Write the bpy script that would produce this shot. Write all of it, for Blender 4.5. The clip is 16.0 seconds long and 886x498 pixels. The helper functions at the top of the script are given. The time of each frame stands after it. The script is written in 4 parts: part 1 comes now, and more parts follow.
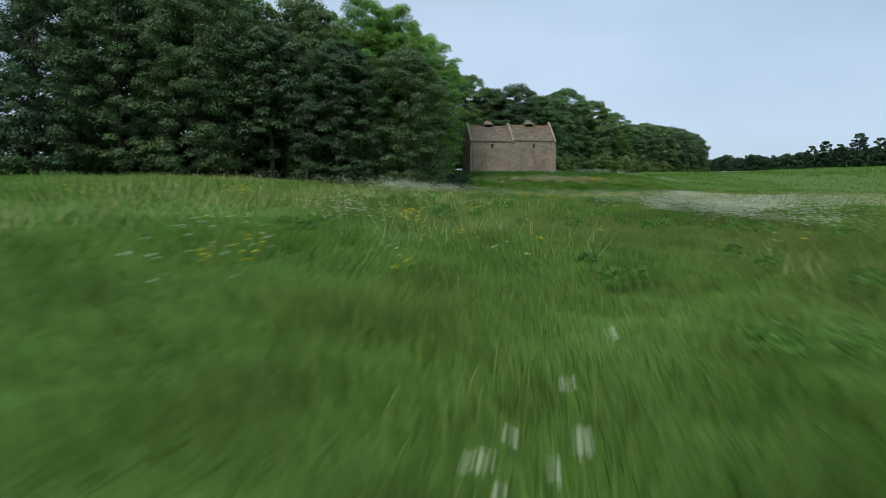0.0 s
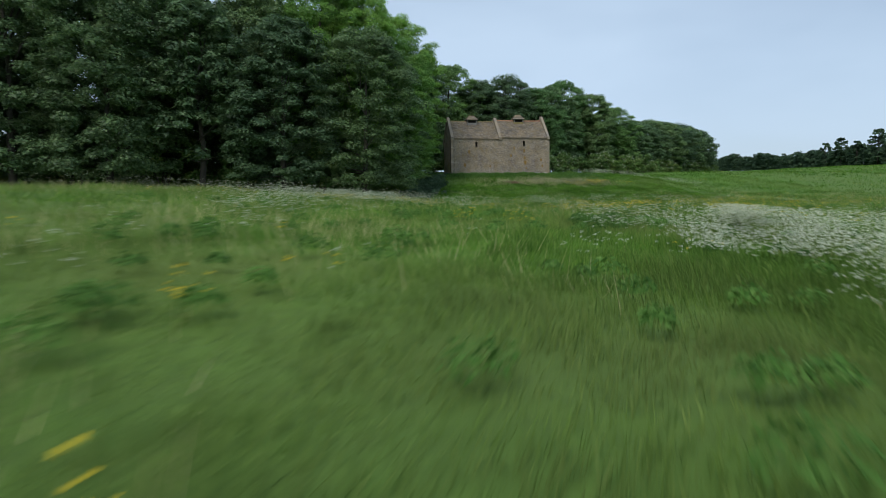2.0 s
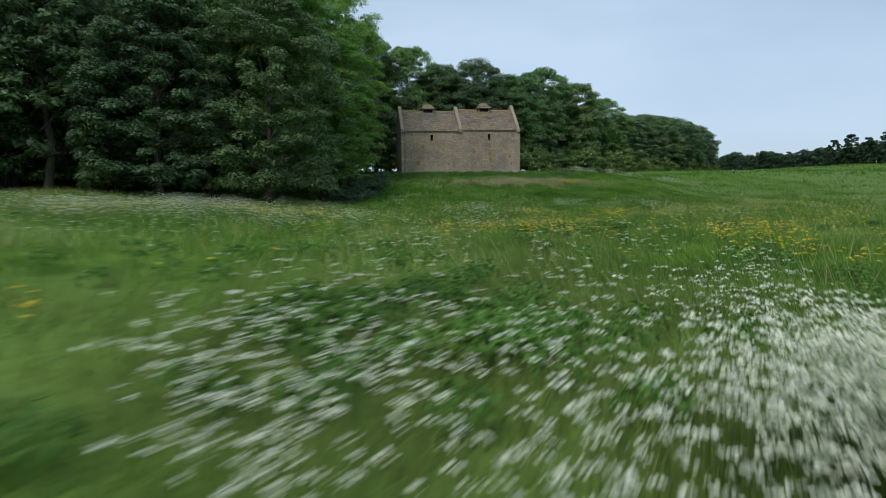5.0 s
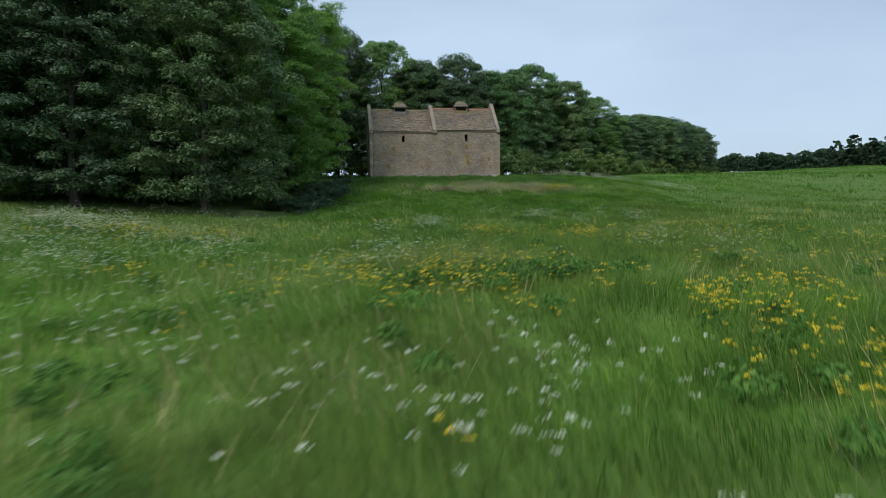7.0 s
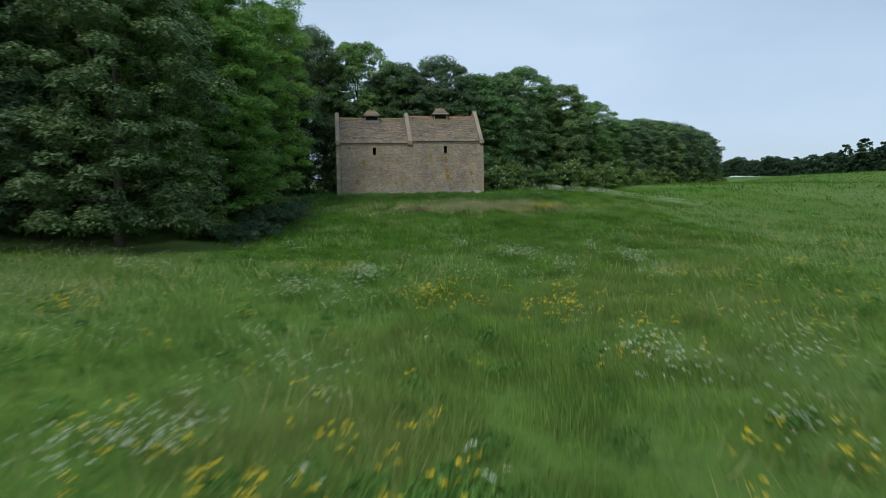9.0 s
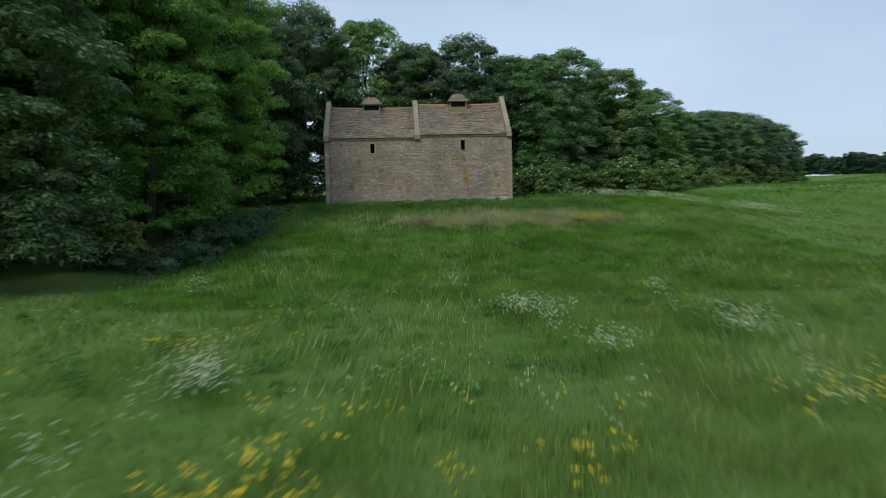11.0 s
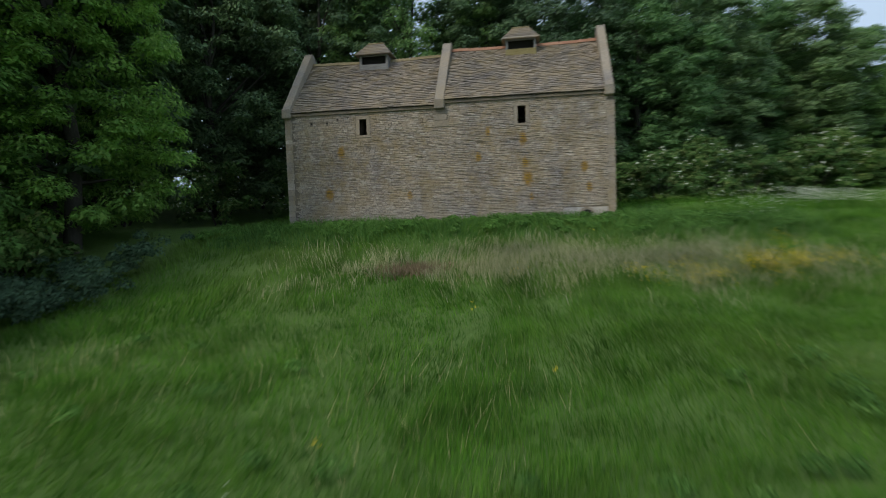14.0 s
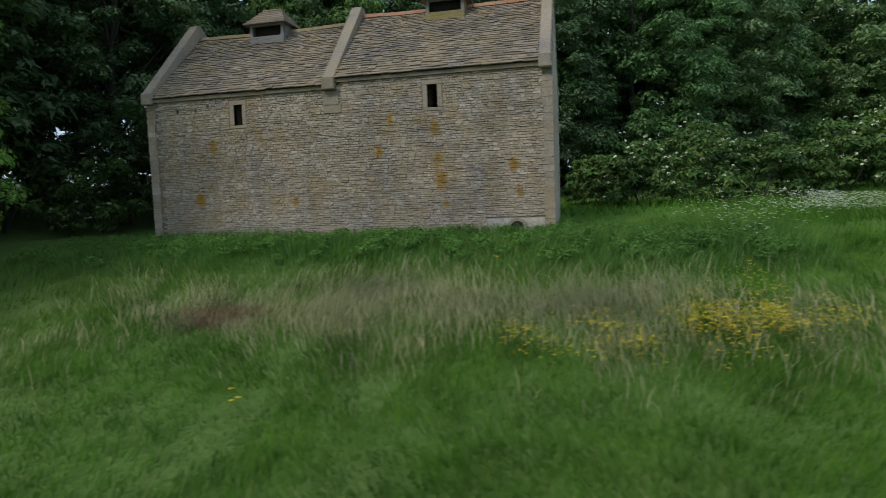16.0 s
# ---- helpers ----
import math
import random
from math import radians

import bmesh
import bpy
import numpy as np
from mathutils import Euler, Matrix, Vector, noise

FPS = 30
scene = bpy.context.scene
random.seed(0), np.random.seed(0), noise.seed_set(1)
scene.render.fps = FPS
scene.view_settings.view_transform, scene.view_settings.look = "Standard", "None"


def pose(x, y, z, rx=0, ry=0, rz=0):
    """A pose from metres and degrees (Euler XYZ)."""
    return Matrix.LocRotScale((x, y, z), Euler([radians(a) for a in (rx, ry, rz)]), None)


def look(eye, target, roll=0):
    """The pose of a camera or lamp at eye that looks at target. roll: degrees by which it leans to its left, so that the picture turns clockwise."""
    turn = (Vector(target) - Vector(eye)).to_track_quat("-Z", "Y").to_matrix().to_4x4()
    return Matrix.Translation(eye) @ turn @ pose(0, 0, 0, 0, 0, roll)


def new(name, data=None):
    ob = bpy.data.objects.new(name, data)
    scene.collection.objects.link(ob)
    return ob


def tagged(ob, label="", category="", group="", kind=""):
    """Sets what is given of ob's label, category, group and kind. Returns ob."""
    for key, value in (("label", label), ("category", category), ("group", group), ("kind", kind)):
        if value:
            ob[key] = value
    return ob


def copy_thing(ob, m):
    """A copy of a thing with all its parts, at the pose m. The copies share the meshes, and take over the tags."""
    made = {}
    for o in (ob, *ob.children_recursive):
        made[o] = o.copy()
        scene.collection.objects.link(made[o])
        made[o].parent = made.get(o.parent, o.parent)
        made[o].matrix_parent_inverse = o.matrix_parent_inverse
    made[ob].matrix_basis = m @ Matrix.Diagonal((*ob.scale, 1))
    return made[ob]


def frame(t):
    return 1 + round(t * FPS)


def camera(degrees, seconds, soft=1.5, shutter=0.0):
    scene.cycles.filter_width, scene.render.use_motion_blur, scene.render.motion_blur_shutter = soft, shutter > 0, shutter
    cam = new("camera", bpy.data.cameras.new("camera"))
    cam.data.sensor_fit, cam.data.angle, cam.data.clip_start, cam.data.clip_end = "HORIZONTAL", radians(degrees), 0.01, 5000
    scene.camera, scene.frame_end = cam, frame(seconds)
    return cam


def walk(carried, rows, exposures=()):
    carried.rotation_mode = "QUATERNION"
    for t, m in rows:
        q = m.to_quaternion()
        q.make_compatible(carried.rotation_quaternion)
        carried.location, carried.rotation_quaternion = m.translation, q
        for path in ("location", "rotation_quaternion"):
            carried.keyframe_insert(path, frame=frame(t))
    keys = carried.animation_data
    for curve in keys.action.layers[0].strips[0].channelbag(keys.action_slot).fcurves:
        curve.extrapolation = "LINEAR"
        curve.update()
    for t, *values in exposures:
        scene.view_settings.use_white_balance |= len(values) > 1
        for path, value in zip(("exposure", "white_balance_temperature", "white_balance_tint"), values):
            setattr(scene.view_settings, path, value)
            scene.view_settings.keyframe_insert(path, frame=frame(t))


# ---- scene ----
cam = camera(72.2, 16.0, 0.9, 0.9)

PATH = [
    (0, (-24.195, -110.037, -6.282), (-23.855, -108.072, -6.423), -0.1),
    (0.5, (-22.888, -106.566, -6.095), (-22.552, -104.599, -6.23), -0.5),
    (1, (-21.305, -103.219, -5.936), (-20.969, -101.252, -6.071), -0.5),
    (1.5, (-19.432, -99.882, -5.787), (-19.099, -97.914, -5.923), -0.5),
    (2, (-17.872, -96.602, -5.499), (-17.539, -94.634, -5.633), -0.6),
    (2.5, (-16.028, -93.653, -5.271), (-15.697, -91.685, -5.407), -0.6),
    (3, (-14.194, -90.969, -5.131), (-13.862, -89.001, -5.269), -0.5),
    (3.5, (-12.668, -88.564, -4.93), (-12.337, -86.596, -5.067), -0.7),
    (4, (-11.158, -86.204, -4.843), (-10.827, -84.236, -4.979), -0.7),
    (4.5, (-9.809, -83.984, -4.837), (-9.478, -82.016, -4.969), -0.9),
    (5, (-8.379, -81.997, -4.827), (-8.047, -80.03, -4.96), -0.7),
    (7.5, (-2.892, -74.312, -3.591), (-2.559, -72.345, -3.72), -0.8),
    (8, (-1.828, -72.782, -3.015), (-1.498, -70.814, -3.144), -0.8),
    (8.5, (-0.799, -70.65, -2.523), (-0.471, -68.681, -2.65), -0.8),
    (9, (0.298, -67.783, -2.061), (0.626, -65.813, -2.183), -1.0),
    (11.5, (7.303, -50.007, -1.077), (7.363, -48.011, -1.184), -1.6),
    (12, (8.646, -46.163, -0.756), (8.609, -44.167, -0.865), -1.8),
    (12.5, (9.845, -42.151, -0.48), (9.78, -40.155, -0.592), -1.7),
    (13, (11.027, -38.085, -0.305), (10.943, -36.09, -0.417), -1.7),
    (13.5, (12.057, -33.972, -0.075), (11.928, -31.979, -0.189), -1.7),
    (14, (12.716, -30.047, 0.378), (12.405, -28.075, 0.253), -2.0),
    (14.5, (13.941, -26.279, 0.855), (13.528, -24.328, 0.708), -2.0),
    (15, (15.094, -23.734, 1.011), (14.657, -21.789, 0.856), -2.1),
    (15.5, (16.119, -22.59, 1.004), (15.692, -20.642, 0.852), -2.2),
    (16, (17.278, -22.155, 1.069), (16.837, -20.211, 0.909), -2.1),
]
walk(cam, [(t, look(eye, target, roll)) for t, eye, target, roll in PATH], [(0, 0.1), (16, 0.1)])

# ---------------------------------------------------------------- sky and light
SUN_EL, SUN_ROT = radians(48), radians(215)
world = bpy.data.worlds.new("overcast_sky")
scene.world = world
world.use_nodes = True
wn, wl = world.node_tree.nodes, world.node_tree.links
wn.clear()
w_out, w_bg = wn.new("ShaderNodeOutputWorld"), wn.new("ShaderNodeBackground")
w_sky, w_mix, w_noise, w_ramp = (wn.new("ShaderNodeTexSky"), wn.new("ShaderNodeMix"), wn.new("ShaderNodeTexNoise"), wn.new("ShaderNodeValToRGB"))
w_co, w_map = wn.new("ShaderNodeTexCoord"), wn.new("ShaderNodeMapping")
w_sky.sky_type, w_sky.sun_disc = "NISHITA", False
w_sky.sun_elevation, w_sky.sun_rotation = SUN_EL, SUN_ROT
w_sky.air_density, w_sky.dust_density = 1.0, 2.0
w_map.inputs["Scale"].default_value = (1, 1, 2.6)
w_noise.inputs["Scale"].default_value, w_noise.inputs["Detail"].default_value = 1.3, 4
w_ramp.color_ramp.elements[0].position, w_ramp.color_ramp.elements[1].position = 0.35, 0.65
w_ramp.color_ramp.elements[0].color, w_ramp.color_ramp.elements[1].color = (0.45, 0.45, 0.45, 1), (0.88, 0.88, 0.88, 1)
w_mix.data_type = "RGBA"
w_mix.inputs["B"].default_value = (5.5, 7.0, 8.8, 1)
w_bg.inputs["Strength"].default_value = 0.1
wl.new(w_co.outputs["Generated"], w_map.inputs["Vector"])
wl.new(w_map.outputs["Vector"], w_noise.inputs["Vector"])
wl.new(w_noise.outputs["Fac"], w_ramp.inputs["Fac"])
wl.new(w_ramp.outputs["Color"], w_mix.inputs["Factor"])
wl.new(w_sky.outputs["Color"], w_mix.inputs["A"])
wl.new(w_mix.outputs["Result"], w_bg.inputs["Color"])
wl.new(w_bg.outputs["Background"], w_out.inputs["Surface"])

sun = new("sun", bpy.data.lights.new("sun", "SUN"))
sun.data.energy, sun.data.angle, sun.data.color = 1.5, radians(14), (1.0, 0.96, 0.9)
sun.matrix_world = look((0, 0, 60), (0 + 60 * math.sin(radians(35)), 60 * math.cos(radians(35)), 60 - 60 * math.tan(SUN_EL)))


# ---------------------------------------------------------------- materials
def principled(name, rough=0.9, spec=0.3):
    m = bpy.data.materials.new(name)
    m.use_nodes = True
    b = m.node_tree.nodes["Principled BSDF"]
    b.inputs["Roughness"].default_value = rough
    b.inputs["Specular IOR Level"].default_value = spec
    return m, m.node_tree.nodes, m.node_tree.links, b


def ramp(nodes, stops):
    r = nodes.new("ShaderNodeValToRGB")
    while len(r.color_ramp.elements) < len(stops):
        r.color_ramp.elements.new(0.5)
    for e, (p, c) in zip(r.color_ramp.elements, stops):
        e.position, e.color = p, (*c, 1)
    return r


def blend(nodes, links, fac, a, b, mode="MIX"):
    m = nodes.new("ShaderNodeMix")
    m.data_type, m.blend_type = "RGBA", mode
    for key, v in (("Factor", fac), ("A", a), ("B", b)):
        if isinstance(v, (int, float)):
            m.inputs[key].default_value = v
        elif isinstance(v, tuple):
            m.inputs[key].default_value = (*v, 1)
        else:
            links.new(v, m.inputs[key])
    return m.outputs["Result"]


def tex_noise(nodes, links, scale, detail=4.0, stretch=(1, 1, 1), rough=0.55):
    mp, n = nodes.new("ShaderNodeMapping"), nodes.new("ShaderNodeTexNoise")
    geo = nodes.new("ShaderNodeNewGeometry")
    mp.inputs["Scale"].default_value = stretch
    n.inputs["Scale"].default_value, n.inputs["Detail"].default_value, n.inputs["Roughness"].default_value = scale, detail, rough
    links.new(geo.outputs["Position"], mp.inputs["Vector"])
    links.new(mp.outputs["Vector"], n.inputs["Vector"])
    return n.outputs["Fac"]


def bump(nodes, links, b, height, strength=0.4, distance=0.02):
    n = nodes.new("ShaderNodeBump")
    n.inputs["Strength"].default_value, n.inputs["Distance"].default_value = strength, distance
    links.new(height, n.inputs["Height"])
    links.new(n.outputs["Normal"], b.inputs["Normal"])


def leaf_material(name, dark, light, tint, translucent=0.3, rough=0.65, patch=None, clump=(0.35, 0.62, 1.2), spec=0.12):
    """Foliage: colour varies leaf by leaf and clump by clump, light passes through."""
    m, n, l, b = principled(name, rough, spec)
    geo = n.new("ShaderNodeNewGeometry")
    r = ramp(n, [(0.0, dark), (0.6, light), (1.0, tint)])
    l.new(geo.outputs["Random Per Island"], r.inputs["Fac"])
    lo, hi = clump[1:]
    big = ramp(n, [(0.3, (lo, lo * 1.05, lo)), (0.7, (hi, hi * 0.97, hi * 0.88))])
    l.new(tex_noise(n, l, clump[0], 3), big.inputs["Fac"])
    col = blend(n, l, 1.0, r.outputs["Color"], big.outputs["Color"], "MULTIPLY")
    info = n.new("ShaderNodeObjectInfo")
    per = ramp(n, [(0.0, (0.82, 0.86, 0.9)), (1.0, (1.18, 1.12, 0.95))])
    l.new(info.outputs["Random"], per.inputs["Fac"])
    col = blend(n, l, 1.0, col, per.outputs["Color"], "MULTIPLY")
    if patch:
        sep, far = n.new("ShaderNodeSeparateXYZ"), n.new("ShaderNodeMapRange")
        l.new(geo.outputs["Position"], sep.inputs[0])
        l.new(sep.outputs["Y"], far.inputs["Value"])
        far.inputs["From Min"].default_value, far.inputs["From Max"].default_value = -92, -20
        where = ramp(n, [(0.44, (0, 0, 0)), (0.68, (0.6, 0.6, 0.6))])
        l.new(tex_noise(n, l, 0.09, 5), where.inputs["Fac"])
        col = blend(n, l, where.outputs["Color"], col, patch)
        # blade tint along y: palest near -66, darker and greener towards -20
        varied = ramp(n, [(0.0, (1.0, 0.98, 0.90)), (0.36, (1.30, 1.18, 1.12)), (0.62, (1.12, 1.06, 0.98)), (1.0, (0.82, 0.95, 0.62))])
        l.new(far.outputs["Result"], varied.inputs["Fac"])
        col = blend(n, l, 1.0, col, varied.outputs["Color"], "MULTIPLY")
    l.new(col, b.inputs["Base Color"])
    t, mix = n.new("ShaderNodeBsdfTranslucent"), n.new("ShaderNodeMixShader")
    l.new(col, t.inputs["Color"])
    mix.inputs["Fac"].default_value = translucent
    l.new(b.outputs["BSDF"], mix.inputs[1])
    l.new(t.outputs["BSDF"], mix.inputs[2])
    l.new(mix.outputs["Shader"], n["Material Output"].inputs["Surface"])
    return m


def plain_material(name, c1, c2, scale, rough=0.9, relief=0.3, stretch=(1, 1, 1)):
    m, n, l, b = principled(name, rough, 0.25)
    a = tex_noise(n, l, scale, 5, stretch)
    r = ramp(n, [(0.3, c1), (0.7, c2)])
    l.new(a, r.inputs["Fac"])
    fine = ramp(n, [(0.3, (0.8, 0.8, 0.8)), (0.7, (1.15, 1.15, 1.15))])
    l.new(tex_noise(n, l, scale * 9, 3, stretch), fine.inputs["Fac"])
    l.new(blend(n, l, 1.0, r.outputs["Color"], fine.outputs["Color"], "MULTIPLY"), b.inputs["Base Color"])
    bump(n, l, b, a, relief, 0.03)
    return m


def stone_material(name, tones, lichen=0.5, rough=0.95, per_island=False, spots_at=()):
    """Weathered limestone: tone differs stone by stone, with grey bloom and ochre lichen in patches."""
    m, n, l, b = principled(name, rough, 0.2)
    if per_island:
        pick = n.new("ShaderNodeNewGeometry").outputs["Random Per Island"]
    else:
        pick = n.new("ShaderNodeObjectInfo").outputs["Random"]
    r = ramp(n, [(i / (len(tones) - 1), c) for i, c in enumerate(tones)])
    l.new(pick, r.inputs["Fac"])
    weather = ramp(n, [(0.32, (0.70, 0.71, 0.80)), (0.5, (1, 1, 1.02)), (0.7, (1.18, 1.12, 1.05))])
    l.new(tex_noise(n, l, 0.55, 5), weather.inputs["Fac"])
    col = blend(n, l, 1.0, r.outputs["Color"], weather.outputs["Color"], "MULTIPLY")
    grain = ramp(n, [(0.25, (0.7, 0.7, 0.7)), (0.75, (1.25, 1.25, 1.25))])
    g = tex_noise(n, l, 14, 5)
    l.new(g, grain.inputs["Fac"])
    col = blend(n, l, 1.0, col, grain.outputs["Color"], "MULTIPLY")
    spots = ramp(n, [(0.45, (0, 0, 0)), (0.66, (lichen, lichen, lichen))])
    l.new(tex_noise(n, l, 1.15, 6, (1, 1, 0.8), 0.65), spots.inputs["Fac"])
    col = blend(n, l, spots.outputs["Color"], col, (0.30, 0.225, 0.11))
    if spots_at:
        pos = n.new("ShaderNodeNewGeometry").outputs["Position"]
        rag = tex_noise(n, l, 3.2, 5, rough=0.7)
        for x, z, size in spots_at:
            off = n.new("ShaderNodeVectorMath")
            off.operation = "MULTIPLY_ADD"
            off.inputs[1].default_value, off.inputs[2].default_value = (1.4, 0, 0.8), (-1.4 * x, 0, -0.8 * z)
            l.new(pos, off.inputs[0])
            far = n.new("ShaderNodeVectorMath")
            far.operation = "LENGTH"
            l.new(off.outputs[0], far.inputs[0])
            add = n.new("ShaderNodeMath")
            add.operation = "MULTIPLY_ADD"
            add.inputs[1].default_value = 1.4 * size
            l.new(rag, add.inputs[0])
            l.new(far.outputs["Value"], add.inputs[2])
            edge = ramp(n, [(size * 1.2, (0.95, 0.95, 0.95)), (min(0.99, size * 1.95), (0, 0, 0))])
            l.new(add.outputs[0], edge.inputs["Fac"])
            col = blend(n, l, edge.outputs["Color"], col, (0.30, 0.175, 0.03))
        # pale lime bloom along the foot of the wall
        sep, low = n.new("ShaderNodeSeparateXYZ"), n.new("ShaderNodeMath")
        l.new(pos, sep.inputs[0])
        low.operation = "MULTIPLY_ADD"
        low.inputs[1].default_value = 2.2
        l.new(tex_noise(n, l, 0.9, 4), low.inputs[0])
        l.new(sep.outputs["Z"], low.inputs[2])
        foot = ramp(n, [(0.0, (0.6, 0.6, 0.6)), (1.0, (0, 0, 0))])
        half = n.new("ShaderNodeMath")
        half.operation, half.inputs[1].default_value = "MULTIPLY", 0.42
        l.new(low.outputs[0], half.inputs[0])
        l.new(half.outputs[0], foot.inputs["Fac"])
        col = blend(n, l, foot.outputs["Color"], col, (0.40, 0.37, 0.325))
    l.new(col, b.inputs["Base Color"])
    bump(n, l, b, g, 0.5, 0.015)
    return m


LICHEN = [(12.3, 1.85, 0.34), (12.1, 3.75, 0.26), (9.9, 2.95, 0.2), (15.0, 2.3, 0.24), (2.9, 3.5, 0.28), (12.45, 0.95, 0.16), (2.2, 1.4, 0.3), (15.2, 1.3, 0.2), (12.2, 2.6, 0.22), (6.4, 1.2, 0.2), (10.4, 4.2, 0.18)]
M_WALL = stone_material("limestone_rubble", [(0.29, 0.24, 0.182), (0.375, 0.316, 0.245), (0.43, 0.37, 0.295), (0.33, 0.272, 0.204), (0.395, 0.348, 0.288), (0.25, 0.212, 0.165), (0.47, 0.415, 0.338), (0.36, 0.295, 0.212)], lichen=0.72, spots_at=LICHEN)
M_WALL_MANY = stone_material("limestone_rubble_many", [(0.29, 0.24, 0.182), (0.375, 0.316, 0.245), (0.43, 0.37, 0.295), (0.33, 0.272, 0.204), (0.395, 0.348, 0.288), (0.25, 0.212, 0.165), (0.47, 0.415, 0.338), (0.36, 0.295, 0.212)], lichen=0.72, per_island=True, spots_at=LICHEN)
M_MORTAR = stone_material("lime_mortar", [(0.17, 0.146, 0.114), (0.20, 0.172, 0.135)], 0.3)
M_DRESSED = stone_material("dressed_limestone", [(0.26, 0.225, 0.175), (0.31, 0.27, 0.215), (0.235, 0.205, 0.16)], 0.35)
M_SLATE = stone_material("stone_slates", [(0.165, 0.14, 0.108), (0.235, 0.20, 0.156), (0.14, 0.12, 0.094), (0.29, 0.252, 0.20), (0.20, 0.162, 0.112)], 0.45)
M_SLATE_MANY = stone_material("stone_slates_many", [(0.165, 0.14, 0.108), (0.235, 0.20, 0.156), (0.14, 0.12, 0.094), (0.29, 0.252, 0.20), (0.20, 0.162, 0.112)], 0.45, per_island=True)
M_DRESSED_PALE = stone_material("pale_lime_render", [(0.42, 0.39, 0.345), (0.46, 0.43, 0.38)], 0.15)
M_SURROUND = stone_material("window_stone", [(0.29, 0.248, 0.192), (0.33, 0.283, 0.222)], 0.55)
M_RIDGE_CLAY = plain_material("orange_ridge_tile", (0.30, 0.145, 0.085), (0.38, 0.21, 0.13), 2.5)
M_RIDGE_STONE = plain_material("lichened_ridge_tile", (0.19, 0.15, 0.075), (0.27, 0.215, 0.12), 2.5)
M_TIMBER = plain_material("grey_weathered_timber", (0.17, 0.165, 0.155), (0.25, 0.24, 0.225), 3.0, stretch=(1, 1, 6))
M_OCHRE_BOARD = plain_material("lichened_ochre_board", (0.20, 0.16, 0.06), (0.30, 0.25, 0.12), 3.0, stretch=(1, 1, 6))
# near-black colour painting the shade inside openings
M_HOLLOW_SHADE = plain_material("painted_hollow_shade", (0.02, 0.018, 0.015), (0.035, 0.03, 0.025), 2.0)
M_BARK = plain_material("bark", (0.035, 0.032, 0.026), (0.075, 0.068, 0.055), 3.0, 0.95, 0.8, (1, 1, 0.25))
M_LEAF_DARK = leaf_material("sycamore_leaves", (0.066, 0.127, 0.064), (0.140, 0.240, 0.116), (0.205, 0.312, 0.152), 0.44, 0.5, spec=0.4)
M_LEAF_MID = leaf_material("field_maple_leaves", (0.090, 0.190, 0.070), (0.178, 0.340, 0.118), (0.28, 0.46, 0.175), 0.45, 0.52, spec=0.35)
# distance haze mixed into the green, greyer and bluer than the maple
M_LEAF_HAZE = leaf_material("haze_tinted_leaves", (0.088, 0.165, 0.082), (0.165, 0.285, 0.130), (0.245, 0.37, 0.175), 0.38, 0.52, spec=0.35)
M_LEAF_LIGHT = leaf_material("ash_leaves", (0.130, 0.280, 0.072), (0.240, 0.450, 0.115), (0.33, 0.53, 0.155), 0.58, 0.55, spec=0.3)
M_LEAF_SHRUB = leaf_material("elder_leaves", (0.056, 0.128, 0.036), (0.120, 0.225, 0.064), (0.26, 0.32, 0.13), 0.38)
M_NETTLE = leaf_material("nettle_leaves", (0.046, 0.098, 0.060), (0.092, 0.165, 0.105), (0.13, 0.205, 0.135), 0.34)
M_WEED = leaf_material("dock_leaves", (0.060, 0.155, 0.036), (0.105, 0.240, 0.060), (0.16, 0.30, 0.09), 0.4)
M_HEDGE = leaf_material("far_hedge_leaves", (0.038, 0.080, 0.050), (0.072, 0.130, 0.076), (0.10, 0.16, 0.09), 0.28)
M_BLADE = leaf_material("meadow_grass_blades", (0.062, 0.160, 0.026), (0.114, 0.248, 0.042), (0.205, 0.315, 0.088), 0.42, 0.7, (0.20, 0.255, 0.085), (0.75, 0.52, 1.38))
M_STRAW = leaf_material("seeding_pale_grass", (0.34, 0.37, 0.17), (0.54, 0.52, 0.29), (0.72, 0.65, 0.44), 0.5, 0.6)
M_WHITE = plain_material("white_umbel_florets", (0.50, 0.56, 0.38), (0.76, 0.78, 0.62), 6.0, 0.8, 0.0)
M_YELLOW = plain_material("yellow_petals", (0.62, 0.46, 0.02), (0.80, 0.62, 0.03), 6.0, 0.7, 0.0)


